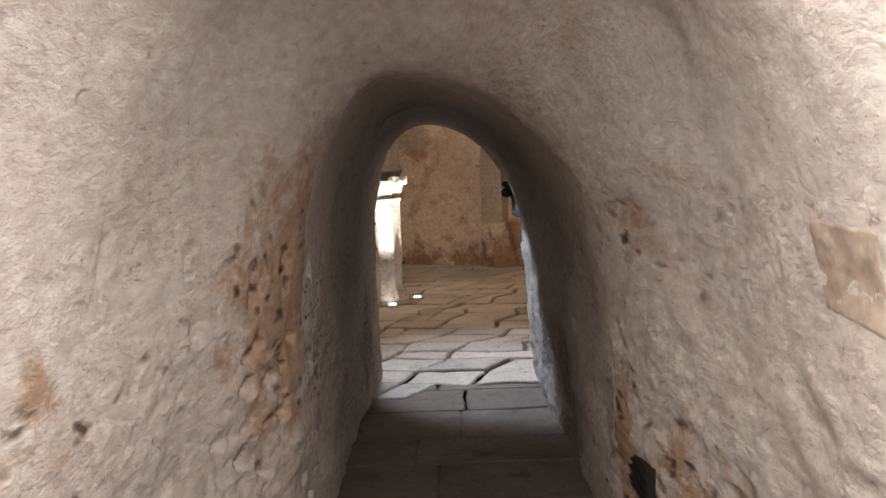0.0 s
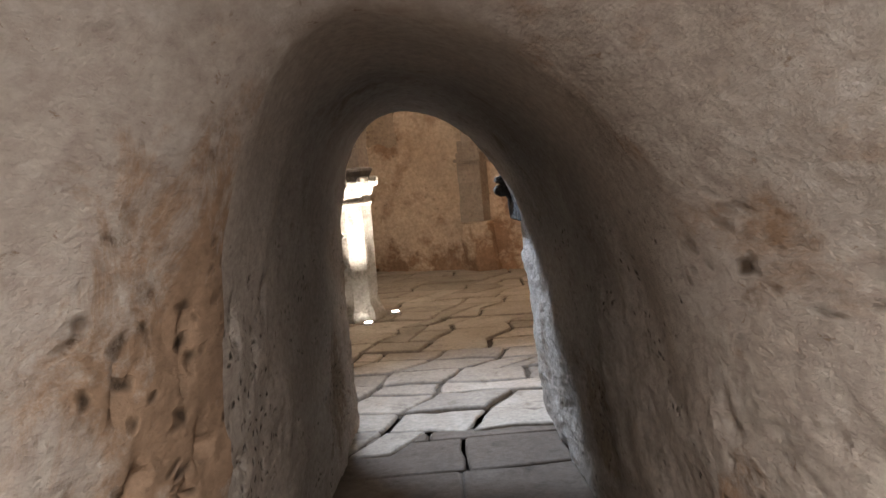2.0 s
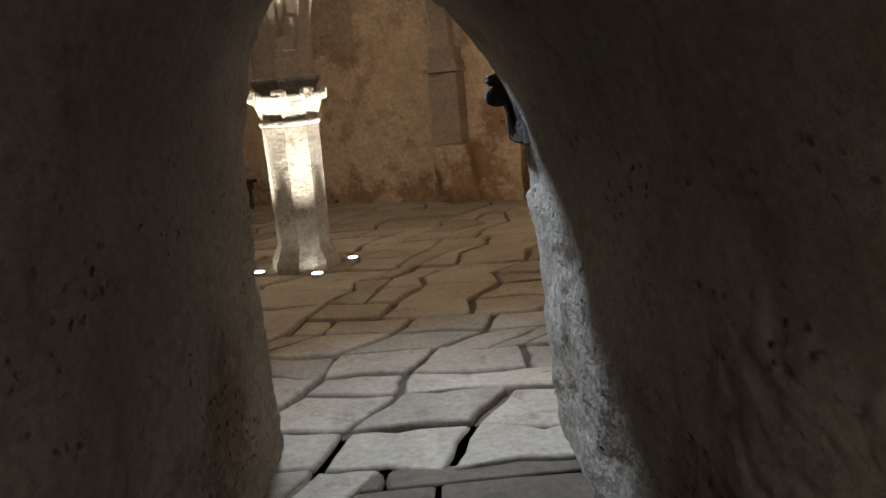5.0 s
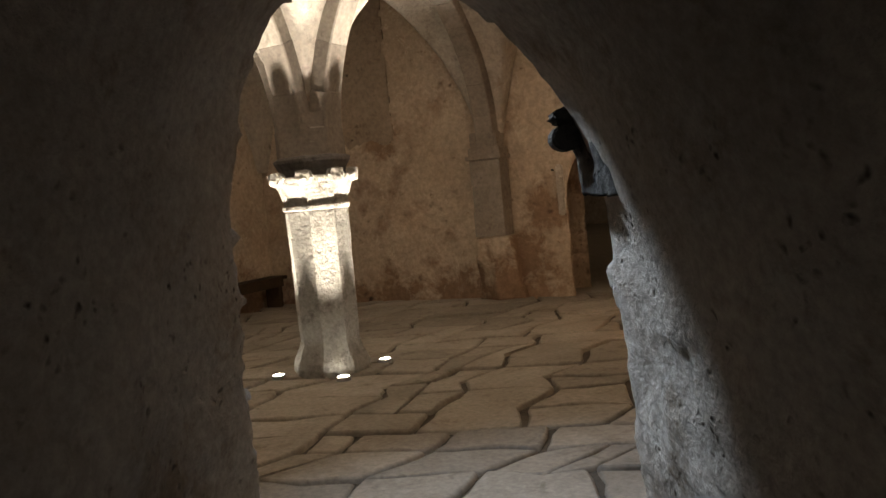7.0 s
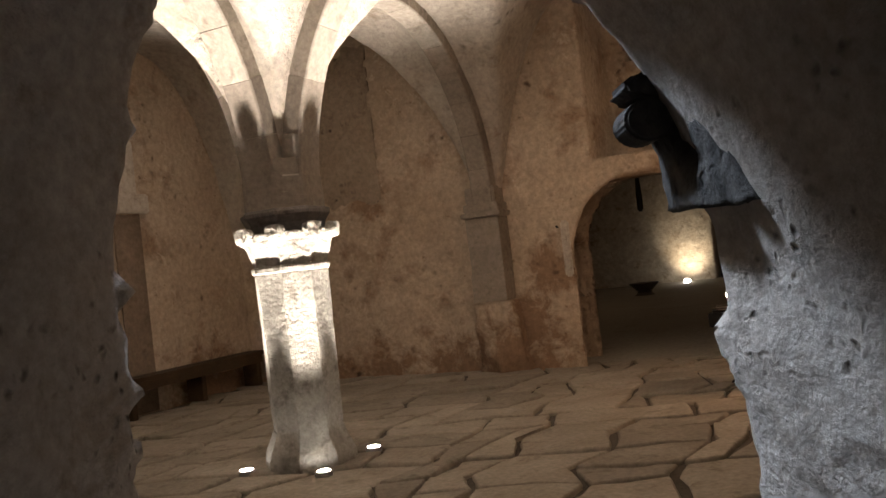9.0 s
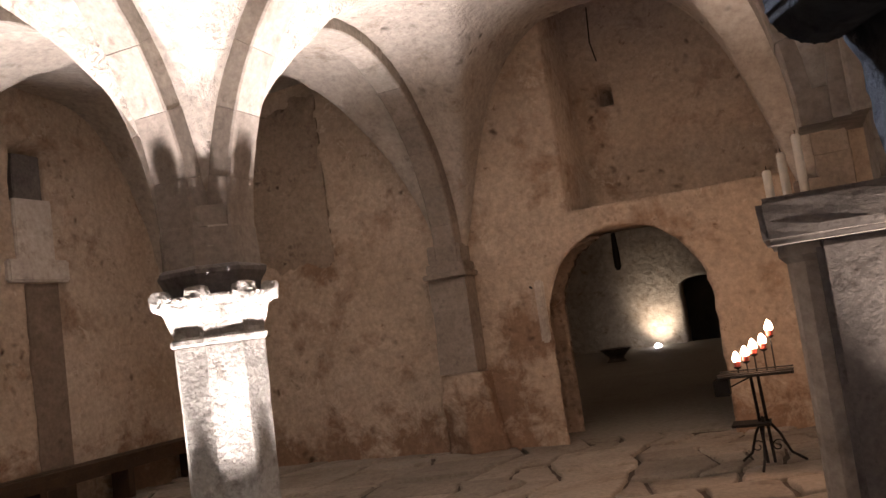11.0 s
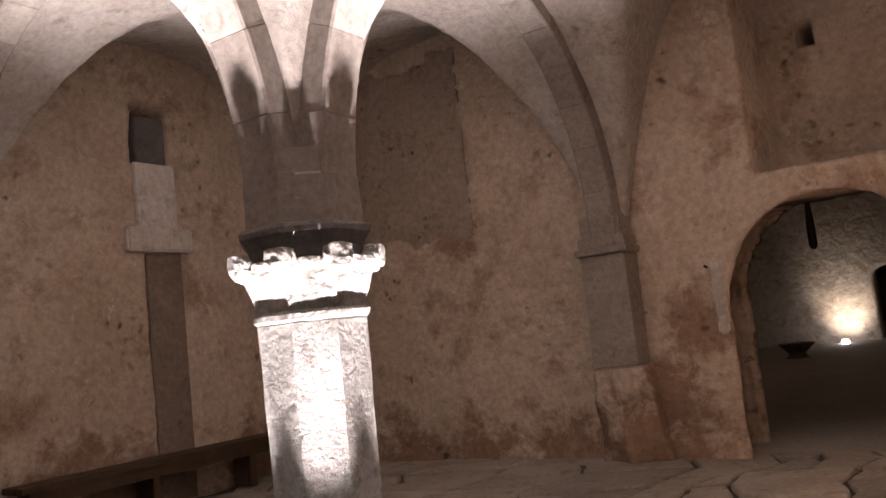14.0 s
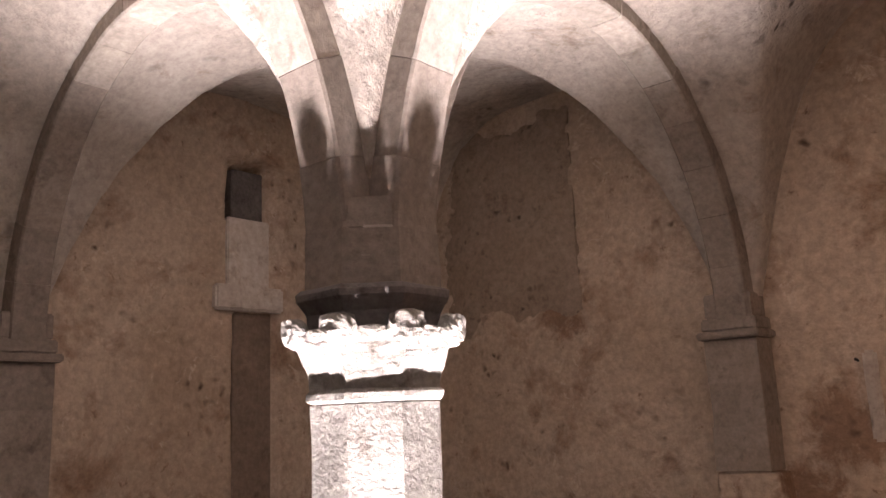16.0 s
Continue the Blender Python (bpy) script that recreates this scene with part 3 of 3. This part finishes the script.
def column(m, label):
    base = empty("column", m, label, "column", "columns of the hall")
    part("base", chipped(turned([(0.345, -0.02), (0.345, 0.06), (0.33, 0.10), (0.28, 0.2), (0.265, 0.25)], 8, FACE, 0.004), 0.006), COLUMN, base)
    part("shaft", chipped(turned([(0.262, 0.25), (0.268, 0.6), (0.273, 1.0), (0.278, 1.385)], 8, FACE, 0.002), 0.005, 6), COLUMN, base)
    part("necking", chipped(turned([(0.283, 1.392), (0.298, 1.404), (0.298, 1.428), (0.286, 1.442)], 8, FACE, 0.003), 0.004), COLUMN, base)
    bell = part("bell", leafy(turned([(0.274, 1.44), (0.280, 1.47), (0.298, 1.52), (0.318, 1.57), (0.336, 1.615), (0.346, 1.645), (0.34, 1.662), (0.30, 1.672)], 8, FACE, 0.003)), COLUMN, base)
    for k in range(8):
        a = FACE + k * math.pi / 4
        part("leaf_hook", leaf_hook(a, 0.342, 1.672, (0.05, 0.074, 0.060), k * 3.1), COLUMN, bell)
        part("leaf_bud", leaf_hook(a + math.pi / 8, 0.304, 1.654, (0.030, 0.06, 0.026), k * 5.7), COLUMN, bell)
    # abacus and springers get darker colour for the shadow over the capital
    part("abacus", chipped(turned([(0.285, 1.66), (0.292, 1.74), (0.318, 1.775), (0.334, 1.80), (0.334, 1.825), (0.315, 1.842), (0.29, 1.85)], 8, FACE, 0.004), 0.007, 12), GREYSTONE, base, "abacus, coloured dark grey for the shade on it")
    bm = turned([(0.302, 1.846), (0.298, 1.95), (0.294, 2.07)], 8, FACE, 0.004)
    part("springer", chipped(bm, 0.006, 7), DARK_AND_SHADED, base, "brown springing block, coloured darker for the capital's shadow")
    part("springer", chipped(turned([(0.291, 2.074), (0.285, 2.13), (0.276, 2.20)], 8, FACE, 0.004), 0.006, 7), DARK_AND_SHADED, base, "brown springing block, coloured darker for the capital's shadow")
    for y, z, w in ((-0.02, 1.955, 0.022), (0.03, 2.07, 0.06)):
        part("mortar_patch", chipped(boxed((0.262, y - w, z - 0.008), (0.2765, y + w, z + 0.008), 0.004), 0.002, 20), STONE, base, "grey mortar patch").matrix_basis = pose(0, 0, 0, 0, 0, -45)
    return base


column(HALL, "pale octagonal limestone column with a flared capital")


def pier(m):
    base = empty("pier", m, "square grey stone pier with a projecting impost block", "pier")
    part("shaft", chipped(boxed((-0.22, -0.3, -0.02), (0.36, 0.3, 1.45), 0.03), 0.008), GREYSTONE, base)
    part("half_shaft", chipped(turned([(0.13, -0.02), (0.13, 0.2), (0.105, 0.24), (0.10, 1.37), (0.13, 1.40), (0.13, 1.45)], 10), 0.004), STONE, base).location = (-0.24, -0.12, 0)
    part("impost", chipped(boxed((-0.42, -0.4, 1.45), (0.42, 0.4, 1.65), 0.025), 0.01), GREYSTONE, base)
    part("springer", chipped(boxed((0.08, -0.2, 1.65), (0.34, 0.2, 2.44), 0.03), 0.008), STONE, base)
    return base


pier(HALL @ pose(U1, 0, 0))


def floor_light(p):
    base = empty("floor_light", Matrix.Translation(p + Vector((0, 0, 0.008))), "small recessed steel floor lamp, lit", "floor lamp", "lamps round the column")
    part("ring", turned([(0.062, -0.03), (0.062, 0.006), (0.05, 0.010), (0.046, 0.004)], 24), STEEL, base)
    part("lens", turned([(0.045, -0.02), (0.045, 0.012)], 24), LENS, base, "glowing glass lens")


for p in SPOTS:
    floor_light(p)

# ---- floor of the hall and the hall beyond ----
tagged(part("floor", boxed((U0 - 0.6, V0 - 0.6, -0.35), (U2 + 0.6, V1 + 0.3, -0.035)), DIRT_AND_DARK, m=HALL), "dark joints of the flagstone floor", "floor", kind="structure")
FAR = 20.5
tagged(part("floor_far", boxed((-9, V1 + 0.3, -0.3), (9, FAR + 0.4, -0.01)), CONCRETE, m=HALL), "smooth grey floor of the far hall", "floor", kind="structure")
wall_panel("wall_far", HALL @ pose(0, FAR, 0), -9, 9, -0.1, 5, 0.1, lambda x, z: 0.0, 0.9, (0.2, 1.3, 1.66, 1.86), RUBBLE, "rough rubble wall lit from the floor", 3.0)
tagged(part("ceiling_far", boxed((-9, V1 + 1.86, 4.6), (9, FAR + 0.4, 4.9)), HALL_P, m=HALL), "dark plaster ceiling of the far hall", "ceiling", kind="structure")
for x, nm in ((-9.3, "wall_far_left"), (9.0, "wall_far_right")):
    tagged(part(nm, boxed((x, V1 + 0.3, -0.1), (x + 0.3, FAR + 0.4, 4.7)), HALL_P, m=HALL), "dark plaster wall of the far hall", "wall", kind="structure")
tagged(part("far_light", turned([(0.09, -0.01), (0.09, 0.05), (0.06, 0.08), (0.05, 0.09)], 16), LENS, m=HALL @ pose(-0.55, 19.7, 0)), "small glowing lamp on the floor", "floor lamp")

# near-black colour stands in for the unlit depth behind the doorway
tagged(part("far_door_dark_panel", boxed((-1, FAR + 0.9, -0.1), (2.5, FAR + 1.1, 3)), DIRT_AND_DARK, m=HALL), "added near-black panel for the darkness behind the far doorway", "wall", kind="structure")

# ---- things on the walls ----
sill = empty("niche_sill", HALL, "pale plastered stone sill under the niche", "sill")
part("patch", chipped(boxed((U0 - 0.03, 1.80, 2.55), (U0 + 0.03, 2.26, 3.19), 0.012), 0.006), LIME, sill, "pale lime plaster infill")
# the panel's dark grey stands for the shade inside the niche
part("niche_panel", chipped(boxed((U0 - 0.40, 1.93, 3.17), (U0 - 0.11, 2.28, 3.70), 0.01), 0.006), GREYSTONE, sill, "grey slab in the niche, darkened for its shade")
part("slot_infill", chipped(boxed((U0 - 0.1, 1.91, -0.02), (U0 - 0.03, 2.32, 2.33), 0.008), 0.004), SLOT, sill, "dark brown blocked slot")
part("ledge", chipped(boxed((U0 - 0.03, 1.67, 2.33), (U0 + 0.06, 2.41, 2.56), 0.02), 0.01, 6), LIME, sill)


def console():
    """Carved volute console at the mouth of the passage."""
    base = empty("corbel_bracket", Matrix.Translation((0.81, 8.74, 1.425)) @ Matrix.Diagonal((0.95, 1, 0.80, 1)), "dark grey carved stone volute corbel on the jamb", "corbel")
    bm = bmesh.new()
    prof = [(-0.19, 0.245), (-0.2, 0.275), (-0.16, 0.305), (0.2, 0.34), (0.2, 0.24), (-0.1, 0.215)]
    body = [(-0.12, 0.24), (-0.11, 0.13), (-0.085, 0.06), (-0.075, -0.03), (-0.03, -0.05), (0.2, -0.01), (0.2, 0.27)]
    for name, pts, y0, y1 in (("slab", prof, -0.045, 0.09), ("body", body, -0.05, 0.07)):
        bm = bmesh.new()
        a = [bm.verts.new((x, y0, z)) for x, z in pts]
        b = [bm.verts.new((x, y1, z)) for x, z in pts]
        bm.faces.new(a)
        bm.faces.new(b[::-1])
        for i in range(len(pts)):
            k = (i + 1) % len(pts)
            bm.faces.new((a[i], b[i], b[k], a[k]))
        bmesh.ops.bevel(bm, geom=list(bm.edges), offset=0.014, segments=3, affect="EDGES")
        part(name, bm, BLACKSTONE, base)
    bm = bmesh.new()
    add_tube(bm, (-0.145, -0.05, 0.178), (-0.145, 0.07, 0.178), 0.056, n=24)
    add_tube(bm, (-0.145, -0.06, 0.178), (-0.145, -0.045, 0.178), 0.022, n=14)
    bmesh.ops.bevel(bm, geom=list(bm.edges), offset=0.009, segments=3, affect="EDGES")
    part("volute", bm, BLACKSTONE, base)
    bm = bmesh.new()
    tri = [(0.07, 0.36), (0.07, -0.06), (-0.34, -0.07), (-0.2, 0.10)]
    a = [bm.verts.new((-0.10 + 0.02 * (y < -0.1), y, z)) for y, z in tri]
    b = [bm.verts.new((0.2, y, z)) for y, z in tri]
    bm.faces.new(a)
    bm.faces.new(b[::-1])
    for i in range(4):
        bm.faces.new((a[i], b[i], b[(i + 1) % 4], a[(i + 1) % 4]))
    bmesh.ops.subdivide_edges(bm, edges=bm.edges, cuts=15, use_grid_fill=True)
    for v in bm.verts:
        v.co += Vector((lump(v.co, 8, 0.022), lump(v.co + Vector((0, 5, 0)), 9, 0.014), lump(v.co + Vector((5, 0, 0)), 9, 0.014)))
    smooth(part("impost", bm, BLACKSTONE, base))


console()
PATCH_P = rough_material("patch_plaster", (0.37, 0.285, 0.22), (0.43, 0.345, 0.275), (0.33, 0.25, 0.185), fine=16, bump=0.4)


def plaster_patch(y0, y1, s0, s1, n=26):
    """A thin skim of later plaster that follows the curve of the passage wall, with an uneven rim."""
    front, back = [], []
    for i in range(n + 1):
        row, under = [], []
        for j in range(n + 1):
            fy, fs = i / n, j / n
            p0, normal = passage_point(y0 + (y1 - y0) * fy, s0 + (s1 - s0) * fs)
            edge = min(fy, 1 - fy, fs, 1 - fs)
            wav = 0.012 * (1 - min(1.0, edge * 5))
            q = p0 + normal * passage_relief(p0, s0 + (s1 - s0) * fs)
            q += Vector((0, wav * noise.noise(p0 * 17), wav * noise.noise(p0 * 17 + Vector((4, 0, 0)))))
            row.append(q - normal * (0.0015 if edge > 0.05 else -0.006))
            under.append(q + normal * 0.05)
        front.append(row)
        back.append(under)
    ob = smooth(part("plaster_patch", sheet(front, back), PATCH_P))
    return tagged(ob, "square tan plaster patch on the passage wall", "plaster patch", kind="structure")


plaster_patch(3.28, 3.67, 1.908, 1.968)
vent = empty("wall_vent", Matrix.Translation((0.955, 5.12, 0.47)), "low black iron vent in the passage wall", "vent")
part("vent_frame", boxed((-0.005, -0.25, -0.085), (0.12, 0.25, 0.085), 0.006), IRON, vent)
for k in range(3):
    part("louvre", boxed((-0.012, -0.23, -0.055 + 0.045 * k), (0.0, 0.23, -0.03 + 0.045 * k), 0.003), IRON, vent)

# ---- loose furniture ----


def bench(m):
    base = empty("bench", m, "long low dark wooden bench against the wall", "bench")
    for k in range(2):
        part("plank", boxed((-0.15 + 0.155 * k, -1.75, 0.40), (-0.005 + 0.155 * k, 1.75, 0.45), 0.006), WOOD, base)
    part("apron", boxed((0.10, -1.68, 0.30), (0.125, 1.68, 0.40), 0.004), WOOD, base)
    for y in (-1.6, -0.55, 0.55, 1.6):
        part("leg", boxed((-0.13, y - 0.04, 0.0), (0.12, y + 0.04, 0.40), 0.006), WOOD, base)
    return base


bench(HALL @ pose(U0 + 0.22, 2.15, 0))


CANDLES = [(-0.115, 0.05), (-0.05, 0.085), (0.012, 0.13), (0.082, 0.16), (0.14, 0.25)]


def candle_stand(m):
    base = empty("candle_stand", m, "black wrought-iron votive stand with burning candles", "candle stand")
    part("tray", boxed((-0.26, -0.14, 0.655), (0.26, 0.14, 0.675), 0.004), IRON, base)
    for y in (-0.14, 0.14):
        part("tray_rim", tube((-0.26, y, 0.685), (0.26, y, 0.685), 0.006), IRON, base)
    for k, x in enumerate((-0.02, 0.03)):
        part("post", tube((x, 0, 0.02), (x - 0.02, 0, 0.66), 0.012), IRON, base)
    part("lower_tray", boxed((-0.22, -0.12, 0.30), (0.05, 0.1, 0.32), 0.004), IRON, base)
    part("coin_box", boxed((-0.30, -0.1, 0.53), (-0.19, 0.05, 0.65), 0.006), IRON, base)
    part("brace", tube((-0.2, 0, 0.58), (-0.03, 0, 0.65), 0.006), IRON, base)
    for a in (20, 140, 260):
        c, s = math.cos(radians(a)), math.sin(radians(a))
        bm = bmesh.new()
        pts = [(0.01, 0.35), (0.10, 0.22), (0.16, 0.08), (0.26, 0.012)]
        for (r0, z0), (r1, z1) in zip(pts, pts[1:]):
            add_tube(bm, (c * r0, s * r0, z0), (c * r1, s * r1, z1), 0.01, n=8)
        part("foot", bm, IRON, base)
    for k in range(2):
        bm = bmesh.new()
        pts = [(0.05 * math.cos(t * 0.6) * (1 - t * 0.06), 0.0, 0.14 + 0.05 * math.sin(t * 0.6) * (1 - t * 0.06)) for t in range(13)]
        for p, q in zip(pts, pts[1:]):
            add_tube(bm, Vector(p) + Vector((-0.07 + 0.14 * k, 0, 0)), Vector(q) + Vector((-0.07 + 0.14 * k, 0, 0)), 0.005, n=6)
        part("scroll", bm, IRON, base)
    for x, h in CANDLES:
        part("spike", tube((x, -0.03, 0.675), (x, -0.03, 0.675 + h), 0.0055, n=8), IRON, base)
        part("drip_pan", turned([(0.008, h + 0.66), (0.026, h + 0.672), (0.028, h + 0.68), (0.006, h + 0.676)], 14), IRON, base).location = (x, -0.03, 0)
    return base


STAND = HALL @ pose(2.86, 2.4, 0)
candle_stand(STAND)
for x, h in CANDLES:
    c = empty("votive_candle", STAND @ pose(x, -0.03, 0.675 + h), "burning votive candle in a red glass cup", "candle", "candles on the stand")
    part("cup", turned([(0.016, 0.0), (0.023, 0.012), (0.026, 0.045), (0.022, 0.045), (0.018, 0.02)], 14), WAX, c)
    # flame is oversized: the bloom round it is built into the glowing shape
    part("flame", turned([(0.006, 0.022), (0.026, 0.045), (0.030, 0.066), (0.021, 0.092), (0.004, 0.118)], 14), FLAME, c, "candle flame, enlarged to include its bloom")
for k in range(3):
    c = empty("altar_candle", HALL @ pose(U1 - 0.36 + 0.07 * k, -0.1 - 0.05 * k, 1.65), "tall white candle on the impost", "candle", "candles on the impost")
    part("wax", turned([(0.019, 0.0), (0.019, 0.14 + 0.06 * k), (0.014, 0.15 + 0.06 * k)], 12), WHITEWAX, c)
    part("wick", tube((0, 0, 0.14 + 0.06 * k), (0, 0, 0.17 + 0.06 * k), 0.002, n=6), IRON, c)



def wall_brown_sheet(u0, u1, z0, z1, n=48):
    """A darker brown sheet: sharp against the proud plaster at one side, dying away into the wall at the others."""
    front, back = [], []
    for i in range(n + 1):
        row, under = [], []
        for j in range(n + 1):
            fu, fz = i / n, j / n
            p = Vector((u0 + (u1 - u0) * fu, 0, z0 + (z1 - z0) * fz))
            edge = min(fu * (u1 - u0) / 0.5, fz * (z1 - z0) / 0.45, (1 - fz) * (z1 - z0) / 0.3, 1.0)
            d = V1 + 0.05 - 0.085 * edge + lump(p, 1.2, 0.02, 3) + lump(p, 7, 0.008) + lump(p, 3.1, 0.06) * (1 - edge)
            row.append((p.x, d, p.z))
            under.append((p.x, V1 + 0.12, p.z))
        front.append(row)
        back.append(under)
    ob = smooth(part("wall_brown_sheet", sheet(front, back), BROWN_P, m=HALL))
    return tagged(ob, "dark brown plaster area on the back wall", "wall patch", kind="structure")


wall_brown_sheet(-3.3, -1.49, 1.95, 4.35)
tagged(part("jamb_patch", chipped(boxed((0.80, V1 - 0.035, 1.02), (0.895, V1 + 0.06, 1.66), 0.02), 0.008, 6), VAULT_H, m=HALL), "pale lime patch beside the doorway", "wall patch", kind="structure")
tagged(part("wall_nail", tube((0.765, V1 - 0.05, 1.60), (0.765, V1 + 0.05, 1.585), 0.012, 0.008), IRON, m=HALL), "rusty iron nail stuck in the plaster", "nail")
bm = bmesh.new()
for p, q in (((1.62, 4.83, 4.6), (1.60, 4.82, 4.2)), ((1.60, 4.82, 4.2), (1.64, 4.83, 3.98))):
    add_tube(bm, p, q, 0.008, n=6)
tagged(part("hanging_wire", bm, IRON, m=HALL), "short dark wire hanging on the lunette", "wire")
# unseen frames added round the stand-in lamps; the vaults have no opening
for name, m, what in (("roof_frame_1", HALL @ pose(1.7, -2.75, 3.85), "added wooden frame under the closed hall vault"), ("roof_frame_2", pose(0.43, 2.75, 2.42, 0, 0, 0), "added wooden frame under the closed passage vault")):
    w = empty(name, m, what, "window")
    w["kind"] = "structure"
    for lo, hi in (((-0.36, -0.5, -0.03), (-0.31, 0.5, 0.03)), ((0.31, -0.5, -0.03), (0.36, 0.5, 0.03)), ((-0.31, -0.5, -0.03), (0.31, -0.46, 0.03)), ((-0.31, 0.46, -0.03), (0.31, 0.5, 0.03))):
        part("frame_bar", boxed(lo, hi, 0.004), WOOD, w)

trough = empty("floor_trough", HALL @ pose(-0.9, 15.6, 0), "low dark stone trough on the far floor", "trough")
part("bowl", turned([(0.2, 0.12), (0.38, 0.3), (0.34, 0.3), (0.15, 0.16)], 16), GREYSTONE, trough)
part("foot", turned([(0.25, -0.01), (0.18, 0.06), (0.18, 0.14)], 12), GREYSTONE, trough)
pend = empty("hanging_rod", HALL @ pose(1.3, 6.0, 0), "dark iron rod lamp hanging in the far hall", "pendant")
part("rod", tube((0, 0, 2.1), (0, 0, 4.62), 0.012), IRON, pend)
part("body", turned([(0.022, 2.24), (0.03, 2.12), (0.042, 1.92), (0.04, 1.76), (0.02, 1.72)], 12), IRON, pend)
part("crossbar", boxed((-0.12, -0.012, 2.19), (0.26, 0.012, 2.215), 0.004), IRON, pend)

# ---- flagstones, last ----


def flag(pts, gap, rise, seed):
    """One worn flagstone with the given outline (about its own centre), an uneven broken rim and a rounded edge."""
    rnd = random.Random(seed)
    rim = []
    for (x0, y0), (x1, y1) in zip(pts, pts[1:] + pts[:1]):
        cuts = 3 if math.hypot(x1 - x0, y1 - y0) > 0.3 else 2
        for k in range(cuts):
            f = k / cuts
            x, y = x0 + (x1 - x0) * f, y0 + (y1 - y0) * f
            pull = gap * rnd.uniform(0.5, 1.5) + (rnd.choice((0.0, 0.0, 0.0, 0.025)) if k else 0.012)
            r = math.hypot(x, y) or 1
            rim.append((x * (1 - pull / r), y * (1 - pull / r)))
    bm = bmesh.new()
    rows = []
    for shrink, z in ((0.0, -0.06), (0.0, -0.014), (0.02, 0.0)):
        ring = []
        for x, y in rim:
            r = math.hypot(x, y) or 1
            ring.append(bm.verts.new((x * (1 - shrink / r), y * (1 - shrink / r), z + (rnd.uniform(-rise, rise) if z == 0 else 0))))
        rows.append(ring)
    n = len(rim)
    for lower, upper in zip(rows, rows[1:]):
        for i in range(n):
            bm.faces.new((lower[i], lower[(i + 1) % n], upper[(i + 1) % n], upper[i]))
    mid = bm.verts.new((0, 0, rnd.uniform(-rise, rise)))
    for i in range(n):
        bm.faces.new((rows[-1][i], rows[-1][(i + 1) % n], mid))
    bmesh.ops.recalc_face_normals(bm, faces=bm.faces)
    me = bpy.data.meshes.new("flagstone")
    bm.to_mesh(me)
    bm.free()
    me.materials.append(SLAB)
    for p in me.polygons:
        p.use_smooth = len(p.vertices) == 4
    return me


rnd = random.Random(11)
floor_ob = bpy.data.objects["floor"]
laid = Matrix.Identity(4)
laid.col[0] = (math.cos(radians(17)), math.sin(radians(17)), 0, 0)
laid.col[1] = (math.cos(radians(92)), math.sin(radians(92)), 0, 0)
NU, NV = 40, 34
base_u = [-6.8]
for i in range(NU):
    base_u.append(base_u[-1] + rnd.uniform(0.26, 0.50))
node, at_v = {}, -6.9
for j in range(NV + 1):
    shift, lean = rnd.uniform(-0.14, 0.14), rnd.uniform(-0.04, 0.04)
    for i in range(NU + 1):
        u = base_u[i] + shift + rnd.uniform(-0.09, 0.09)
        node[i, j] = laid @ Vector((u, at_v + lean * u / 3 + rnd.uniform(-0.05, 0.05), 0))
    at_v += rnd.uniform(0.30, 0.52)
taken, stones = set(), []
for j in range(NV):
    for i in range(NU):
        if (i, j) in taken:
            continue
        w, d = rnd.choice(((1, 1), (2, 1), (2, 1), (2, 1), (3, 1), (2, 2), (1, 2)))
        while w > 1 and any((i + k, j) in taken for k in range(w)):
            w -= 1
        w = min(w, NU - i)
        if d == 2 and (j + 2 > NV or any((i + k, j + 1) in taken for k in range(w))):
            d = 1
        taken.update((i + k, j + q) for k in range(w) for q in range(d))
        ring = [node[i + k, j] for k in range(w)] + [node[i + w, j + q] for q in range(d)] + [node[i + w - k, j + d] for k in range(w)] + [node[i, j + d - q] for q in range(d)]
        stones.append(ring)
count = 0
far_bm = bmesh.new()
for ring in stones:
    p = sum(ring, Vector()) / len(ring)
    w = HALL @ p
    if not U0 - 0.1 < p.x < U2 or p.y > V1 + 0.25 or p.y < V0 - 0.8 or w.y < 8.27 and -1.0 < w.x < 1.5 or p.y < V0 - 0.2 and not -1.0 < w.x < 1.5:
        continue
    me = flag([((v - p).x, (v - p).y) for v in ring], 0.017, 0.0025, rnd.random())
    m = Matrix.Translation((p.x, p.y, rnd.uniform(-0.014, 0.006))) @ pose(0, 0, 0, rnd.uniform(-0.8, 0.8), rnd.uniform(-0.8, 0.8), 0)
    if 4.3 > p.x > -2.6 and count < 300:
        ob = new("flagstone", me)
        ob.parent = floor_ob
        ob.matrix_basis = m
        count += 1
    else:
        me.transform(m)
        far_bm.from_mesh(me)
        bpy.data.meshes.remove(me)
part("flagstones_beyond", far_bm, SLAB, floor_ob)["kind"] = "stuff"

# darker brown slabs, along the passage up to the paler hall slabs
DARK_SLAB = rough_material("dark_brown_slab", (0.085, 0.066, 0.052), (0.12, 0.098, 0.08), (0.055, 0.042, 0.032), fine=26, big=1.8, bump=0.5, bump_dist=0.015, random_tint=0.06)
passage_floor = bpy.data.objects["floor_passage"]
y = -1.6
while y < 8.35:
    d = rnd.uniform(0.45, 0.8)
    cut = rnd.uniform(-0.1, 0.5)
    for xa, xb in ((-0.62, cut), (cut, 1.2)):
        w, dd = xb - xa, min(d, 8.48 - y)
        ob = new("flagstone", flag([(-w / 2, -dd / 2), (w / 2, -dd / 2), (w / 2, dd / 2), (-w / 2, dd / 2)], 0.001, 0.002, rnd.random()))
        ob.data.materials[0] = DARK_SLAB
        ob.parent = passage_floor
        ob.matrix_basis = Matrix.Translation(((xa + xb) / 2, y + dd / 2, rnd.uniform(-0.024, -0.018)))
    y += d
